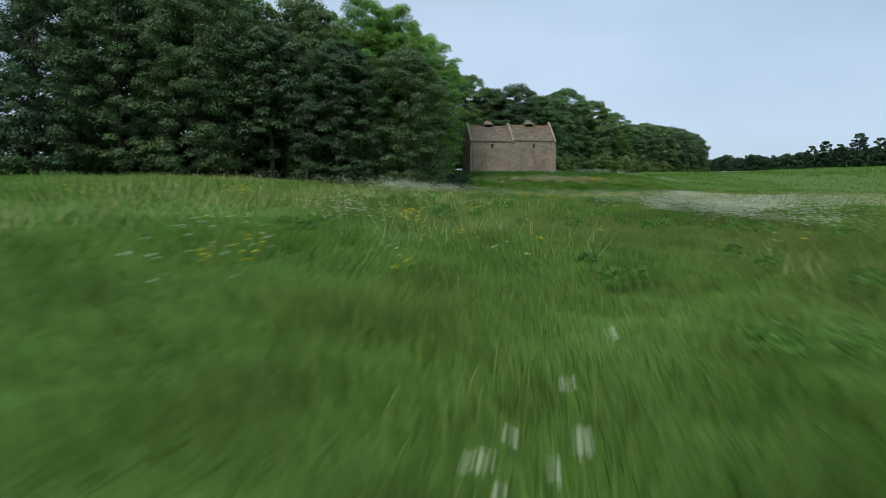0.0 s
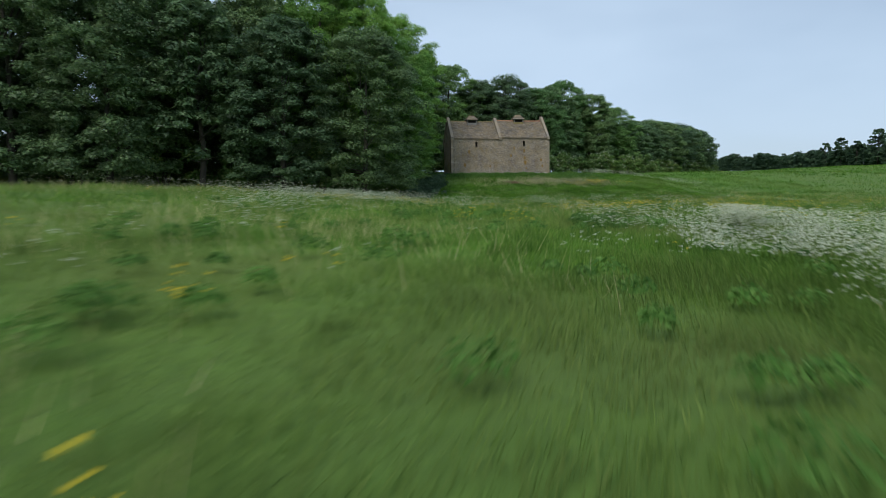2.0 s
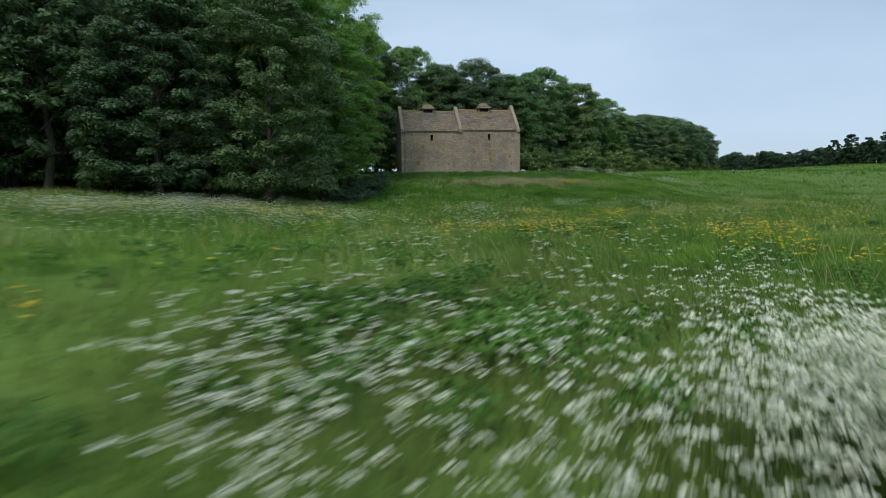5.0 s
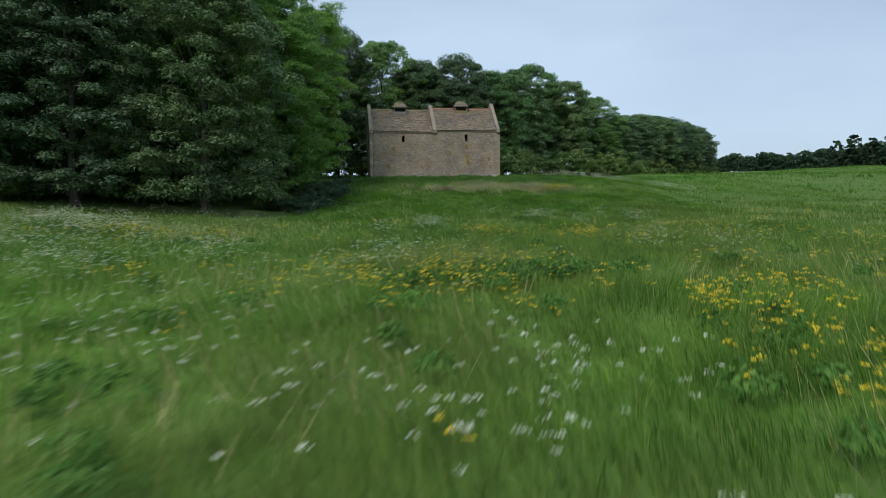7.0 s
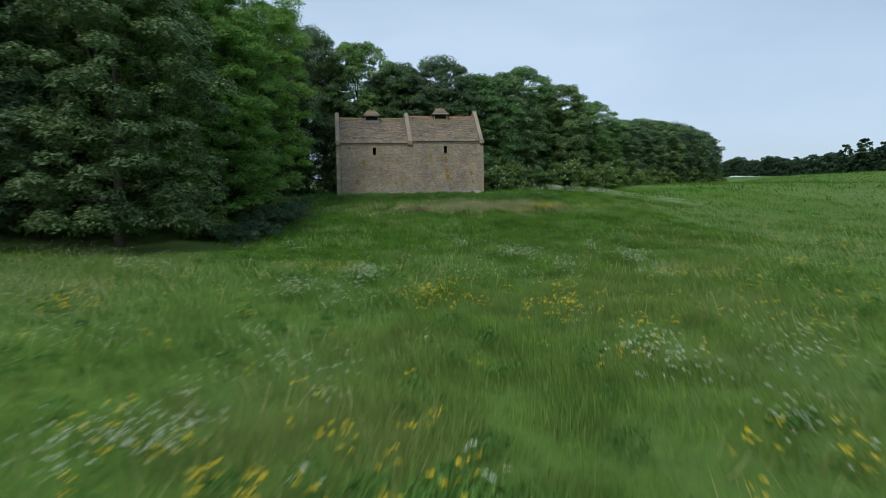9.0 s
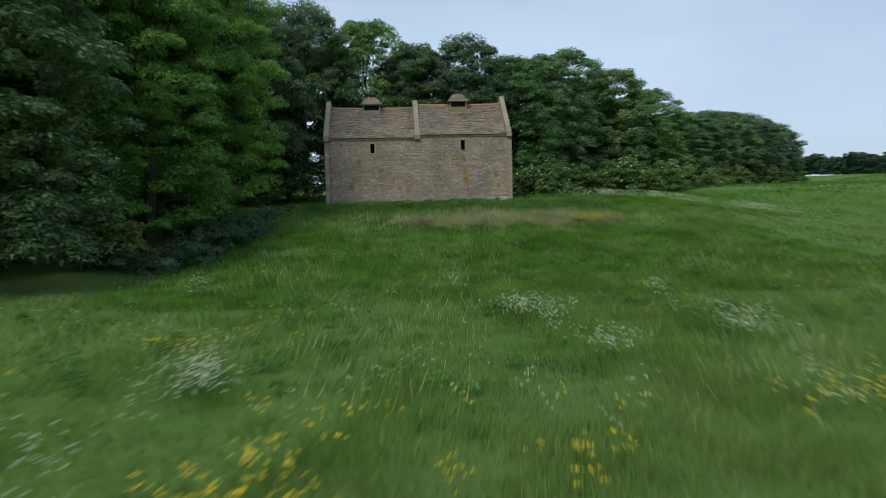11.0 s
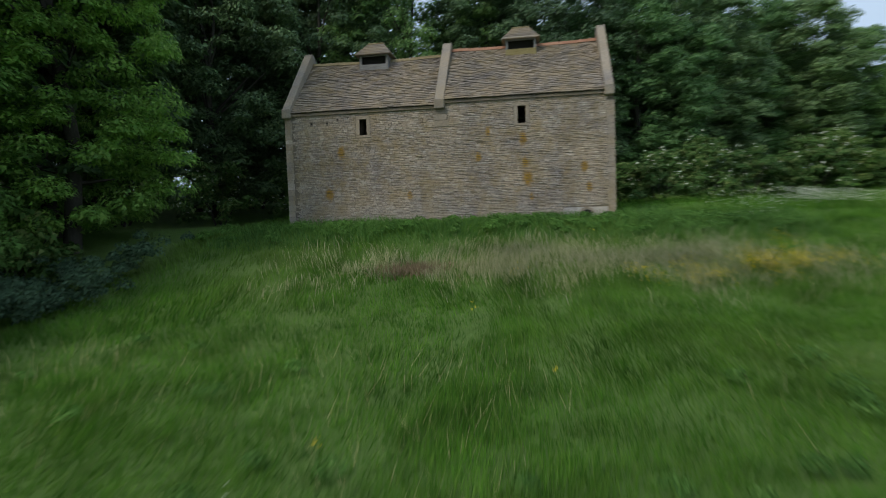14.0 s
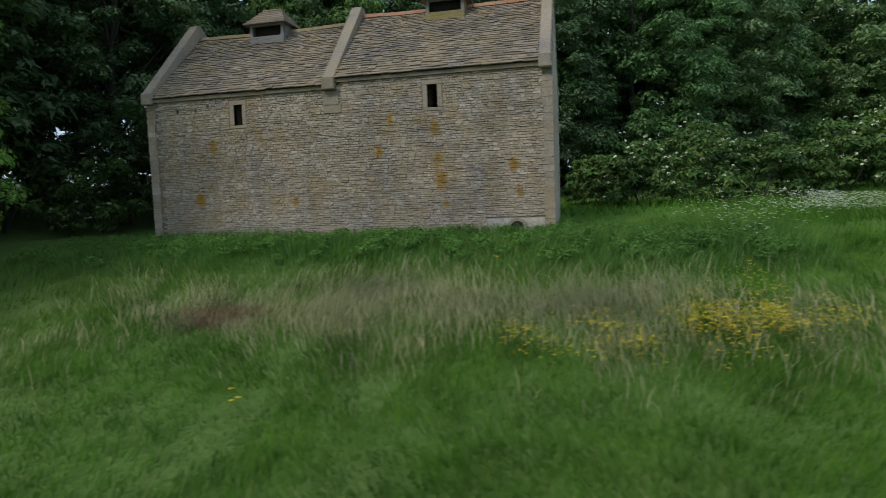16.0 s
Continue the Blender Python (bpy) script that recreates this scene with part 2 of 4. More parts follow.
def ground_material():
    m, n, l, b = principled("meadow_turf", 0.95, 0.15)
    r = ramp(n, [(0.25, (0.054, 0.150, 0.016)), (0.5, (0.094, 0.230, 0.028)), (0.75, (0.145, 0.290, 0.048))])
    l.new(tex_noise(n, l, 0.16, 6), r.inputs["Fac"])
    f = ramp(n, [(0.3, (0.6, 0.62, 0.6)), (0.7, (1.3, 1.25, 1.15))])
    g = tex_noise(n, l, 2.4, 6, rough=0.7)
    l.new(g, f.inputs["Fac"])
    col = blend(n, l, 1.0, r.outputs["Color"], f.outputs["Color"], "MULTIPLY")
    dry = ramp(n, [(0.42, (0, 0, 0)), (0.66, (0.75, 0.75, 0.75))])
    l.new(tex_noise(n, l, 0.045, 5), dry.inputs["Fac"])
    col = blend(n, l, dry.outputs["Color"], col, (0.18, 0.24, 0.07))
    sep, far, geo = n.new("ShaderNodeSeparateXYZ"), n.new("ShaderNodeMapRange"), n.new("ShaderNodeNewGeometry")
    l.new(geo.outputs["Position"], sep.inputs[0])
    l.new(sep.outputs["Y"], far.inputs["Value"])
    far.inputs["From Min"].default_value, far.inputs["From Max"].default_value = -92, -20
    # same y tint on the turf, palest near -66 and darkest at -20
    varied = ramp(n, [(0.0, (1.0, 0.98, 0.90)), (0.36, (1.30, 1.18, 1.12)), (0.62, (1.12, 1.06, 0.98)), (1.0, (0.80, 0.86, 0.62))])
    l.new(far.outputs["Result"], varied.inputs["Fac"])
    col = blend(n, l, 1.0, col, varied.outputs["Color"], "MULTIPLY")
    wide = ramp(n, [(0.32, (0, 0, 0)), (0.56, (0.8, 0.8, 0.8))])
    l.new(tex_noise(n, l, 0.018, 4), wide.inputs["Fac"])
    l.new(blend(n, l, wide.outputs["Color"], col, (0.12, 0.19, 0.052)), b.inputs["Base Color"])
    bump(n, l, b, g, 1.0, 0.25)
    return m


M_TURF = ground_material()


# ---------------------------------------------------------------- mesh helpers
def mesh_np(name, verts, groups):
    """A mesh from an array of corners and arrays of faces (each with a fixed number of corners)."""
    me = bpy.data.meshes.new(name)
    loops = np.concatenate([g.reshape(-1) for g in groups]).astype(np.int32)
    totals = np.concatenate([np.full(len(g), g.shape[1], np.int32) for g in groups])
    starts = np.concatenate([[0], np.cumsum(totals)[:-1]]).astype(np.int32)
    me.vertices.add(len(verts))
    me.vertices.foreach_set("co", np.asarray(verts, np.float32).reshape(-1))
    me.loops.add(len(loops))
    me.loops.foreach_set("vertex_index", loops)
    me.polygons.add(len(totals))
    me.polygons.foreach_set("loop_start", starts)
    me.update(calc_edges=True)
    return me


def link_mesh(name, me, material, parent=None, label=""):
    ob = new(name, me)
    if material and not me.materials:
        me.materials.append(material)
    if parent:
        ob.parent = parent
    return tagged(ob, label)


def part(name, bm, material, parent=None, label="", smooth=False):
    """Links a bmesh as one mesh object under a thing or under a part."""
    me = bpy.data.meshes.new(name)
    bmesh.ops.recalc_face_normals(bm, faces=bm.faces)
    if smooth:
        for f in bm.faces:
            f.smooth = True
    bm.to_mesh(me)
    bm.free()
    return link_mesh(name, me, material, parent, label)


def box(bm, x0, x1, y0, y1, z0, z1, jitter=0.0):
    """A box with an optional worn unevenness of its corners."""
    v = [bm.verts.new((x + random.uniform(-jitter, jitter), y + random.uniform(-jitter, jitter), z + random.uniform(-jitter, jitter)))
         for z in (z0, z1) for y in (y0, y1) for x in (x0, x1)]
    for q in ((0, 1, 5, 4), (1, 3, 7, 5), (3, 2, 6, 7), (2, 0, 4, 6), (4, 5, 7, 6), (0, 2, 3, 1)):
        bm.faces.new([v[i] for i in q])
    return v


def prism(bm, pts, x0, x1):
    """A solid between x0 and x1 with the outline pts in (y, z)."""
    a = [bm.verts.new((x0, y, z)) for y, z in pts]
    b = [bm.verts.new((x1, y, z)) for y, z in pts]
    bm.faces.new(a)
    bm.faces.new(b[::-1])
    for i in range(len(pts)):
        j = (i + 1) % len(pts)
        bm.faces.new((a[i], b[i], b[j], a[j]))


def soften(bm, width=0.02):
    bmesh.ops.bevel(bm, geom=list(bm.edges), offset=width, segments=1, affect="EDGES")


# ---------------------------------------------------------------- the lie of the land
def land(x, y):
    """Height of the turf: a long rise to a bank in front of the dovecote, going on gently behind it."""
    x, y = np.asarray(x, float), np.asarray(y, float)
    bank = np.interp(y, [-400, -110, -90, -78, -70, -62, -52, -42, -34, -26, -16, -10, -6.5, -3.5, 0, 12, 17, 24, 45, 85, 117, 160, 200, 1600],
                     [-18, -8.0, -7.2, -6.55, -6.2, -5.95, -5.75, -5.5, -5.2, -4.85, -3.75, -2.45, -1.45, -0.5, -0.2, 0.5, 0.9, 1.6, 2.6, 4.4, 5.4, 9, 13, 13])
    slope = np.interp(y, [-400, -110, -90, -78, -70, -62, -52, -42, -26, -10, 2, 12, 17, 24, 45, 85, 117, 160, 200, 1600],
                      [-18, -8.0, -7.2, -6.55, -6.2, -5.95, -5.75, -5.5, -5.0, -3.6, -1.9, 0.1, 0.8, 1.6, 2.6, 4.4, 5.4, 9, 13, 13])
    k = np.clip((x - 25) / 20, 0, 1)
    k = k * k * (3 - 2 * k)
    hill = np.clip((x - 95) / 65, 0, 1)
    hill = 3.0 * hill * hill * (3 - 2 * hill) * np.clip((200 - y) / 95, 0, 1) * np.clip((y + 140) / 120, 0, 1)
    left = np.clip((-x - 8) / 34, 0, 0.74) * np.clip((y + 105) / 45, 0, 1)
    roll = 0.12 * np.sin(x * 0.31 + 1.3) * np.sin(y * 0.27) + 0.06 * np.sin(x * 0.83 + y * 0.4) + 0.05 * np.sin(y * 0.95 - x * 0.22)
    near = np.clip((np.abs(y - 3.5) - 3.5) / 4, 0, 1)
    return bank * (1 - k) + slope * k + hill + 2.4 * left + roll * np.maximum(near, np.clip((np.abs(x - 8) - 9) / 4, 0, 1))


xs = np.concatenate([np.linspace(-1500, -90, 14), np.arange(-84, 182, 2.0), np.linspace(190, 1500, 14)])
ys = np.concatenate([np.linspace(-1500, -150, 12), np.arange(-140, 132, 2.0), np.linspace(140, 1500, 14)])
gx, gy = np.meshgrid(xs, ys)
gv = np.stack([gx, gy, land(gx, gy)], -1).reshape(-1, 3)
ii = np.arange(len(xs) * len(ys)).reshape(len(ys), len(xs))
gq = np.stack([ii[:-1, :-1], ii[:-1, 1:], ii[1:, 1:], ii[1:, :-1]], -1).reshape(-1, 4)
g_me = mesh_np("ground", gv, [gq])
g_me.polygons.foreach_set("use_smooth", np.ones(len(gq), bool))
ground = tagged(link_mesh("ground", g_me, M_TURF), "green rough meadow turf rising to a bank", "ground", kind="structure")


# ---------------------------------------------------------------- trees
def limb(bm, a, b, r0, r1, sides=7):
    """A tapered round limb from a to b."""
    a, b = Vector(a), Vector(b)
    q = (b - a).to_track_quat("Z", "Y")
    rings = []
    for p, r in ((a, r0), (a.lerp(b, 0.5) + Vector((random.uniform(-.1, .1), random.uniform(-.1, .1), 0)) * (b - a).length * 0.6, (r0 + r1) / 2), (b, r1)):
        rings.append([bm.verts.new(p + q @ Vector((r * math.cos(6.2832 * i / sides), r * math.sin(6.2832 * i / sides), 0))) for i in range(sides)])
    for u, v in zip(rings, rings[1:]):
        for i in range(sides):
            bm.faces.new((u[i], u[(i + 1) % sides], v[(i + 1) % sides], v[i]))


def leaf_cloud(rng, centres, radii, per, size, flat=0.8, droop=0.35, up=0.55):
    """Corners and faces of many small leaf sprays round the given clump centres; each a folded four-cornered spray."""
    n = len(centres) * per
    c = np.repeat(centres, per, 0)
    r = np.repeat(radii, per)[:, None]
    d = rng.normal(size=(n, 3))
    d[:, 2] = np.where(d[:, 2] < -0.15, -d[:, 2] * 0.8, d[:, 2])
    d /= np.linalg.norm(d, axis=1)[:, None]
    p = c + d * r * rng.uniform(0.62, 1.08, (n, 1)) * np.array([1, 1, flat])
    nrm = d * 0.85 + np.array([0, 0, up]) + rng.normal(size=(n, 3)) * 0.45
    nrm /= np.linalg.norm(nrm, axis=1)[:, None]
    out = d * np.array([1, 1, 0.2]) + rng.normal(size=(n, 3)) * 0.55 - np.array([0, 0, droop])
    out -= nrm * (out * nrm).sum(1)[:, None]
    out /= np.linalg.norm(out, axis=1)[:, None] + 1e-6
    side = np.cross(nrm, out)
    s = size * rng.uniform(0.6, 1.35, (n, 1))
    v = np.stack([p - out * s * 0.45 - side * s * 0.34, p - out * s * 0.45 + side * s * 0.34, p + out * s * 0.65 - nrm * s * 0.12], 1).reshape(-1, 3)
    return v, np.arange(n)[:, None] * 3 + np.array([[0, 1, 2]])


def make_tree(seed, h, r, material, clumps, per, size, skirt, label, top=0.5):
    """A broadleaf tree: tapered trunk with limbs, and a crown of leaf sprays in uneven clumps."""
    rng = np.random.default_rng(seed)
    random.seed(seed)
    tree = new("tree")
    bm = bmesh.new()
    limb(bm, (0, 0, -0.8), (0.2, 0.1, h * 0.45), 0.035 * h * 0.55, 0.02 * h * 0.5, 9)
    limb(bm, (0.2, 0.1, h * 0.45), (random.uniform(-.6, .6), random.uniform(-.6, .6), h * 0.88), 0.01 * h, 0.002 * h)
    u = rng.uniform(0, 1, clumps)
    z = skirt + (h * 0.96 - skirt) * u
    prof = np.where(u < top, 0.80 + 0.2 * np.sin(u / top * 1.57), np.sqrt(np.clip(1 - ((u - top) / (1.02 - top)) ** 2, 0.02, 1)))
    ang = rng.uniform(0, 6.2832, clumps)
    lobes = 1 + 0.16 * np.sin(3 * ang + seed) + 0.10 * np.sin(5 * ang + u * 9)
    rad = r * prof * lobes * np.where(rng.uniform(0, 1, clumps) < 0.16, rng.uniform(0.15, 0.6, clumps), rng.uniform(0.72, 1.0, clumps))
    c = np.stack([rad * np.cos(ang), rad * np.sin(ang), z], 1)
    cr = rng.uniform(0.075, 0.14, clumps) * (r + h * 0.2)
    for i in range(0, clumps, max(1, clumps // 12)):
        base = h * 0.12 + 0.6 * (c[i, 2] - h * 0.12)
        limb(bm, (0.15, 0.1, min(base, h * 0.8)), tuple(c[i] * np.array([0.62, 0.62, 1])), 0.006 * h, 0.0015 * h, 5)
    part("trunk", bm, M_BARK, tree, smooth=True)
    v, f = leaf_cloud(rng, c, cr * 0.98, per, size, 0.72, 0.3, 0.75)
    link_mesh("crown", mesh_np("crown", v, [f]), material, tree)
    return tagged(tree, label, "tree", "woodland trees")


def plant(proto, x, y, scale, turn, tall=1.0, sink=0.3):
    return copy_thing(proto, Matrix.Translation((x, y, float(land(x, y)) - sink)) @ Matrix.Rotation(turn, 4, "Z") @ Matrix.Diagonal((scale, scale, scale * tall, 1)))


SYC = "tall dark green sycamore in full leaf at the wood's edge"
PROTO = {
    "s1": make_tree(11, 20, 6.3, M_LEAF_DARK, 420, 180, 0.23, 1.1, SYC),
    "s2": make_tree(12, 20, 5.8, M_LEAF_DARK, 400, 180, 0.23, 1.2, SYC, 0.4),
    "m1": make_tree(13, 18, 6.0, M_LEAF_MID, 420, 165, 0.24, 0.9, "mid green maple in full leaf standing in the wood", 0.55),
    "a1": make_tree(14, 22, 5.2, M_LEAF_LIGHT, 340, 330, 0.17, 1.0, "bright green ash tree with feathery open crown", 0.6),
    "m2": make_tree(17, 18, 5.8, M_LEAF_HAZE, 420, 160, 0.25, 0.7, "haze-tinted grey green tree in full leaf along the field", 0.5),
    "b1": make_tree(15, 21, 5.0, M_LEAF_DARK, 230, 80, 0.42, 3.0, "shaded woodland tree with bare lower trunk", 0.5),
    "f1": make_tree(16, 9, 2.1, M_HEDGE, 110, 30, 0.5, 0.8, "small distant tree standing in the field hedge", 0.25),
}
FIRST = {k: False for k in PROTO}


def set_tree(key, x, y, scale=1.0, tall=1.0):
    turn = (x * 12.9898 + y * 78.233) % 6.28
    if not FIRST[key]:
        FIRST[key] = True
        PROTO[key].matrix_basis = Matrix.Translation((x, y, float(land(x, y)) - 0.3)) @ Matrix.Rotation(turn, 4, "Z")
        return
    plant(PROTO[key], x, y, scale, turn, tall)


# the wood's southern edge, from its corner to its far west end, and the rows behind it
for key, x, y, s, tall in (
        ("s1", -14.8, -23, 1.0, 1.0), ("s2", -24, -24.5, 1.05, 1.3), ("b1", -33, -25, 1.15, 1.3), ("s1", -42, -26, 1.1, 1.25), ("s2", -51, -27, 1.15, 1.2), ("s1", -60.5, -28, 1.15, 1.15), ("m1", -70, -29, 1.15, 1.25), ("s2", -79, -31, 1.1, 1.2),
        ("a1", -10.6, -12, 1.08, 1.05), ("m1", -17, -12, 1.0, 1.4), ("a1", -8.5, -5.2, 1.0, 1.1), ("a1", -15, -15, 1.0, 1.25), ("a1", -20, -17, 1.05, 1.2), ("s1", -29, -16, 1.1, 1.25), ("m1", -39, -17, 1.1, 1.4), ("s2", -49, -18, 1.1, 1.3), ("s1", -60, -19, 1.1, 1.25)):
    set_tree(key, x, y, s, tall)
# behind the dovecote and along the eastern arm, each with its height in metres
for key, x, y, s, high in (
        ("s2", -9, 9, 1.0, 20), ("s1", -4, 16, 0.95, 21.3), ("m1", 3, 19, 0.95, 20.2), ("s2", 9, 19, 0.92, 17.3), ("s1", 15, 21, 0.95, 18.6), ("m1", 21, 22, 0.95, 16.5),
        ("m2", 26, 27, 0.95, 17.2), ("m1", 32, 36, 1.1, 19.9), ("m2", 39, 37, 1.08, 17.9), ("m1", 46, 41, 0.98, 15.4), ("m2", 53, 47, 1.0, 12.6), ("m2", 60, 54, 1.0, 13.0), ("s1", 67, 60.5, 0.95, 14.2), ("m2", 74, 67, 1.0, 15.0),
        ("s1", 82, 74, 0.98, 14.9), ("m2", 90, 81, 1.05, 14.5), ("s1", 97.5, 87, 0.88, 14.2), ("m2", 103, 92, 0.75, 11.5), ("m2", 70, 74, 1.0, 16.0), ("m2", 80, 84, 1.0, 17.2), ("m2", 92, 95, 1.0, 17.5), ("s1", 101, 101, 0.95, 17.2), ("m2", 110, 106, 0.9, 15.6)):
    set_tree(key, x, y, s, 1.06 * high / (s * (18.3 if key[0] == "m" else 20.3)))
for key, x, y, s, tall in (
        ("b1", -18, -4, 1.0, 1.1), ("b1", -28, -8, 1.1, 1.1), ("b1", -14, 3, 1.0, 1.0), ("b1", -24, 4, 1.1, 1.1), ("b1", -38, -9, 1.1, 1.15), ("b1", -48, -9, 1.1, 1.15), ("b1", -58, -10, 1.1, 1.15),
        ("b1", -13, 13, 1.0, 1.0), ("b1", -22, 15, 1.1, 1.0), ("b1", -2, 25, 1.0, 0.92), ("b1", 7, 27, 1.0, 0.78), ("b1", 16, 29, 1.0, 0.8), ("b1", 26, 34, 1.0, 0.78), ("b1", 37, 42, 1.0, 0.82), ("b1", 48, 52, 1.0, 0.65), ("b1", -34, 4, 1.1, 1.1), ("b1", -46, 4, 1.1, 1.1), ("b1", -7, 21, 1.0, 1.0), ("b1", -17, 23, 1.1, 1.0), ("b1", -30, 14, 1.1, 1.0), ("b1", -41, 14, 1.1, 1.0), ("b1", 33, 39, 1.0, 0.8), ("b1", 43, 47, 1.0, 0.72), ("b1", 57, 58, 1.0, 0.6), ("b1", -11, -3, 1.0, 0.9), ("b1", 22, 32, 1.0, 0.75), ("b1", 11, 25, 1.0, 0.72), ("b1", -38, 30, 1.1, 1.0), ("b1", -28, 26, 1.1, 1.0), ("b1", -48, 24, 1.1, 1.0), ("b1", -18, 31, 1.1, 0.9)):
    set_tree(key, x, y, s, tall)


# ---------------------------------------------------------------- shrubs, nettles and the far hedge
def make_shrub(seed, h, r, blossom, label):
    """An elder or hawthorn bush: short stems, a dense leafy dome down to the turf, flat blossom heads where it flowers."""
    rng = np.random.default_rng(seed)
    random.seed(seed)
    shrub = new("shrub")
    bm = bmesh.new()
    for i in range(5):
        a = i * 1.257 + random.uniform(-0.3, 0.3)
        limb(bm, (0.12 * math.cos(a), 0.12 * math.sin(a), -0.3), (0.6 * r * math.cos(a), 0.6 * r * math.sin(a), h * 0.6), 0.05, 0.015, 5)
    part("stem", bm, M_BARK, shrub)
    n = 46
    u = rng.uniform(0, 1, n)
    ang = rng.uniform(0, 6.2832, n)
    rad = r * np.sqrt(1 - (u * 0.92) ** 2) * rng.uniform(0.45, 1.0, n)
    c = np.stack([rad * np.cos(ang), rad * np.sin(ang), 0.3 + (h - 0.5) * u], 1)
    v, f = leaf_cloud(rng, c, rng.uniform(0.35, 0.62, n) * r / 1.8, 75, 0.23)
    link_mesh("foliage", mesh_np("foliage", v, [f]), M_LEAF_SHRUB, shrub)
    if blossom:
        k = rng.choice(n, blossom * 3)
        d = rng.normal(size=(len(k), 3))
        d[:, 2] = np.abs(d[:, 2])
        d /= np.linalg.norm(d, axis=1)[:, None]
        v, f = leaf_cloud(rng, c[k] + d * 0.5 * r / 1.8, np.full(len(k), 0.10), 12, 0.09)
        link_mesh("blossom", mesh_np("blossom", v, [f]), M_WHITE, shrub, "flat creamy white flower heads")
    return tagged(shrub, label, "shrub", "shrubs along the wood edge")


SHRUBS = [make_shrub(31, 3.2, 2.2, 22, "elder bush with creamy blossom below the trees"), make_shrub(32, 2.6, 2.0, 0, "low green hawthorn bush at the wood's foot"), make_shrub(33, 4.2, 2.4, 15, "tall leafy elder bush at the wood's edge")]
SHRUB_SPOTS = [(20.5, 11, 0), (23.5, 12, 2), (26.5, 13, 0), (29, 14.5, 1), (31.5, 15.5, 0), (34, 17, 2), (37, 18.5, 1), (40, 20.5, 0), (43.5, 23, 1), (47, 26.5, 2), (51, 31, 0), (55, 37, 1), (59.5, 46, 0), (64, 50.5, 2), (69, 55, 0),
               (74, 60, 1), (80, 65.5, 2), (86, 71, 0), (92, 77, 2), (98, 81, 1), (103, 86, 2), (106, 90, 1), (18.5, 12, 1), (-3.5, 9.5, 2), (1, 12.5, 1), (6, 13, 1), (-6.5, 4.5, 2), (-8.5, -8.5, 1), (-10, -17.5, 1)]
for i, (x, y, k) in enumerate(SHRUB_SPOTS):
    if k in [q[2] for q in SHRUB_SPOTS[:i]]:
        plant(SHRUBS[k], x, y, 0.85 + 0.35 * ((i * 37) % 10) / 10, i * 1.9, 1.0, 0.1)
    else:
        SHRUBS[k].matrix_basis = Matrix.Translation((x, y, float(land(x, y)) - 0.1))

for i, (x, y) in enumerate(((-13, -8), (-15.5, -3), (-12, 3), (-17, 4), (-20, -8), (-22, -2), (-25, -12), (-28, -4), (-26, 4), (-33, -11), (-36, -3), (-42, -12), (-45, -4), (-52, -12), (-57, -5), (-20, -22), (-29, -21), (-38, -21), (-47, -22), (-56, -23), (-66, -24), (-33, 6), (-45, 6), (-20, 11), (-10, 17), (4, 24), (12, 26), (20, 28), (30, 36))):
    plant(SHRUBS[i % 3], x, y, 1.5 + 0.5 * ((i * 31) % 10) / 10, i * 2.3, 1.1, 0.1)

rng = np.random.default_rng(5)
n = 260
t = rng.uniform(0, 1, n)
nx, ny = -3.6 - 4.6 * t + rng.normal(0, 1.0, n), -8 - 11.5 * t + rng.normal(0, 1.5, n)
nz = land(nx, ny) + rng.uniform(0.1, 1.15, n)
v, f = leaf_cloud(rng, np.stack([nx, ny, nz], 1), rng.uniform(0.25, 0.45, n), 110, 0.12, 1.0)
tagged(link_mesh("nettle_bed", mesh_np("nettle_bed", v, [f]), M_NETTLE), "dull bluish green nettles and brambles beside the wood", "nettles", kind="stuff")

n = 3000
t = rng.uniform(0, 1, n)
hx, hy = 196 - 36 * t + rng.normal(0, 1.2, n), 240 - 210 * t + rng.normal(0, 1.2, n)
hz = land(hx, hy) + rng.uniform(0.0, 1, n) * (6.6 + 0.8 * np.sin(t * 40) + 0.7 * np.sin(t * 97))
v, f = leaf_cloud(rng, np.stack([hx, hy, hz], 1), rng.uniform(0.8, 1.5, n), 34, 0.85, 0.9)
hedge = tagged(link_mesh("field_hedge", mesh_np("field_hedge", v, [f]), M_HEDGE), "tall dark green hedge across the far field", "hedge", kind="stuff")
for x, y, s, tall in ((187, 192, 1.35, 1.0), (173, 118, 1.25, 1.0), (171, 108, 1.4, 0.95), (169, 99, 1.2, 0.95), (167, 88, 1.5, 1.0), (165, 77, 1.35, 0.9), (163, 66, 1.2, 0.95), (162, 52, 1.4, 1.0), (180, 150, 1.0, 0.9)):
    set_tree("f1", x, y, s, tall)


# ---------------------------------------------------------------- dovecote
L_EAVE, R_EAVE, L_RIDGE, R_RIDGE = 5.60, 5.82, 8.90, 9.15
DEPTH, MID = 7.1, 3.55
dovecote = tagged(new("dovecote"), "long limestone dovecote with two roof lanterns on a grassy bank", "dovecote")
WINDOWS = [(3.93, 4.29, 4.33, 5.13), (11.87, 12.25, 4.50, 5.33)]


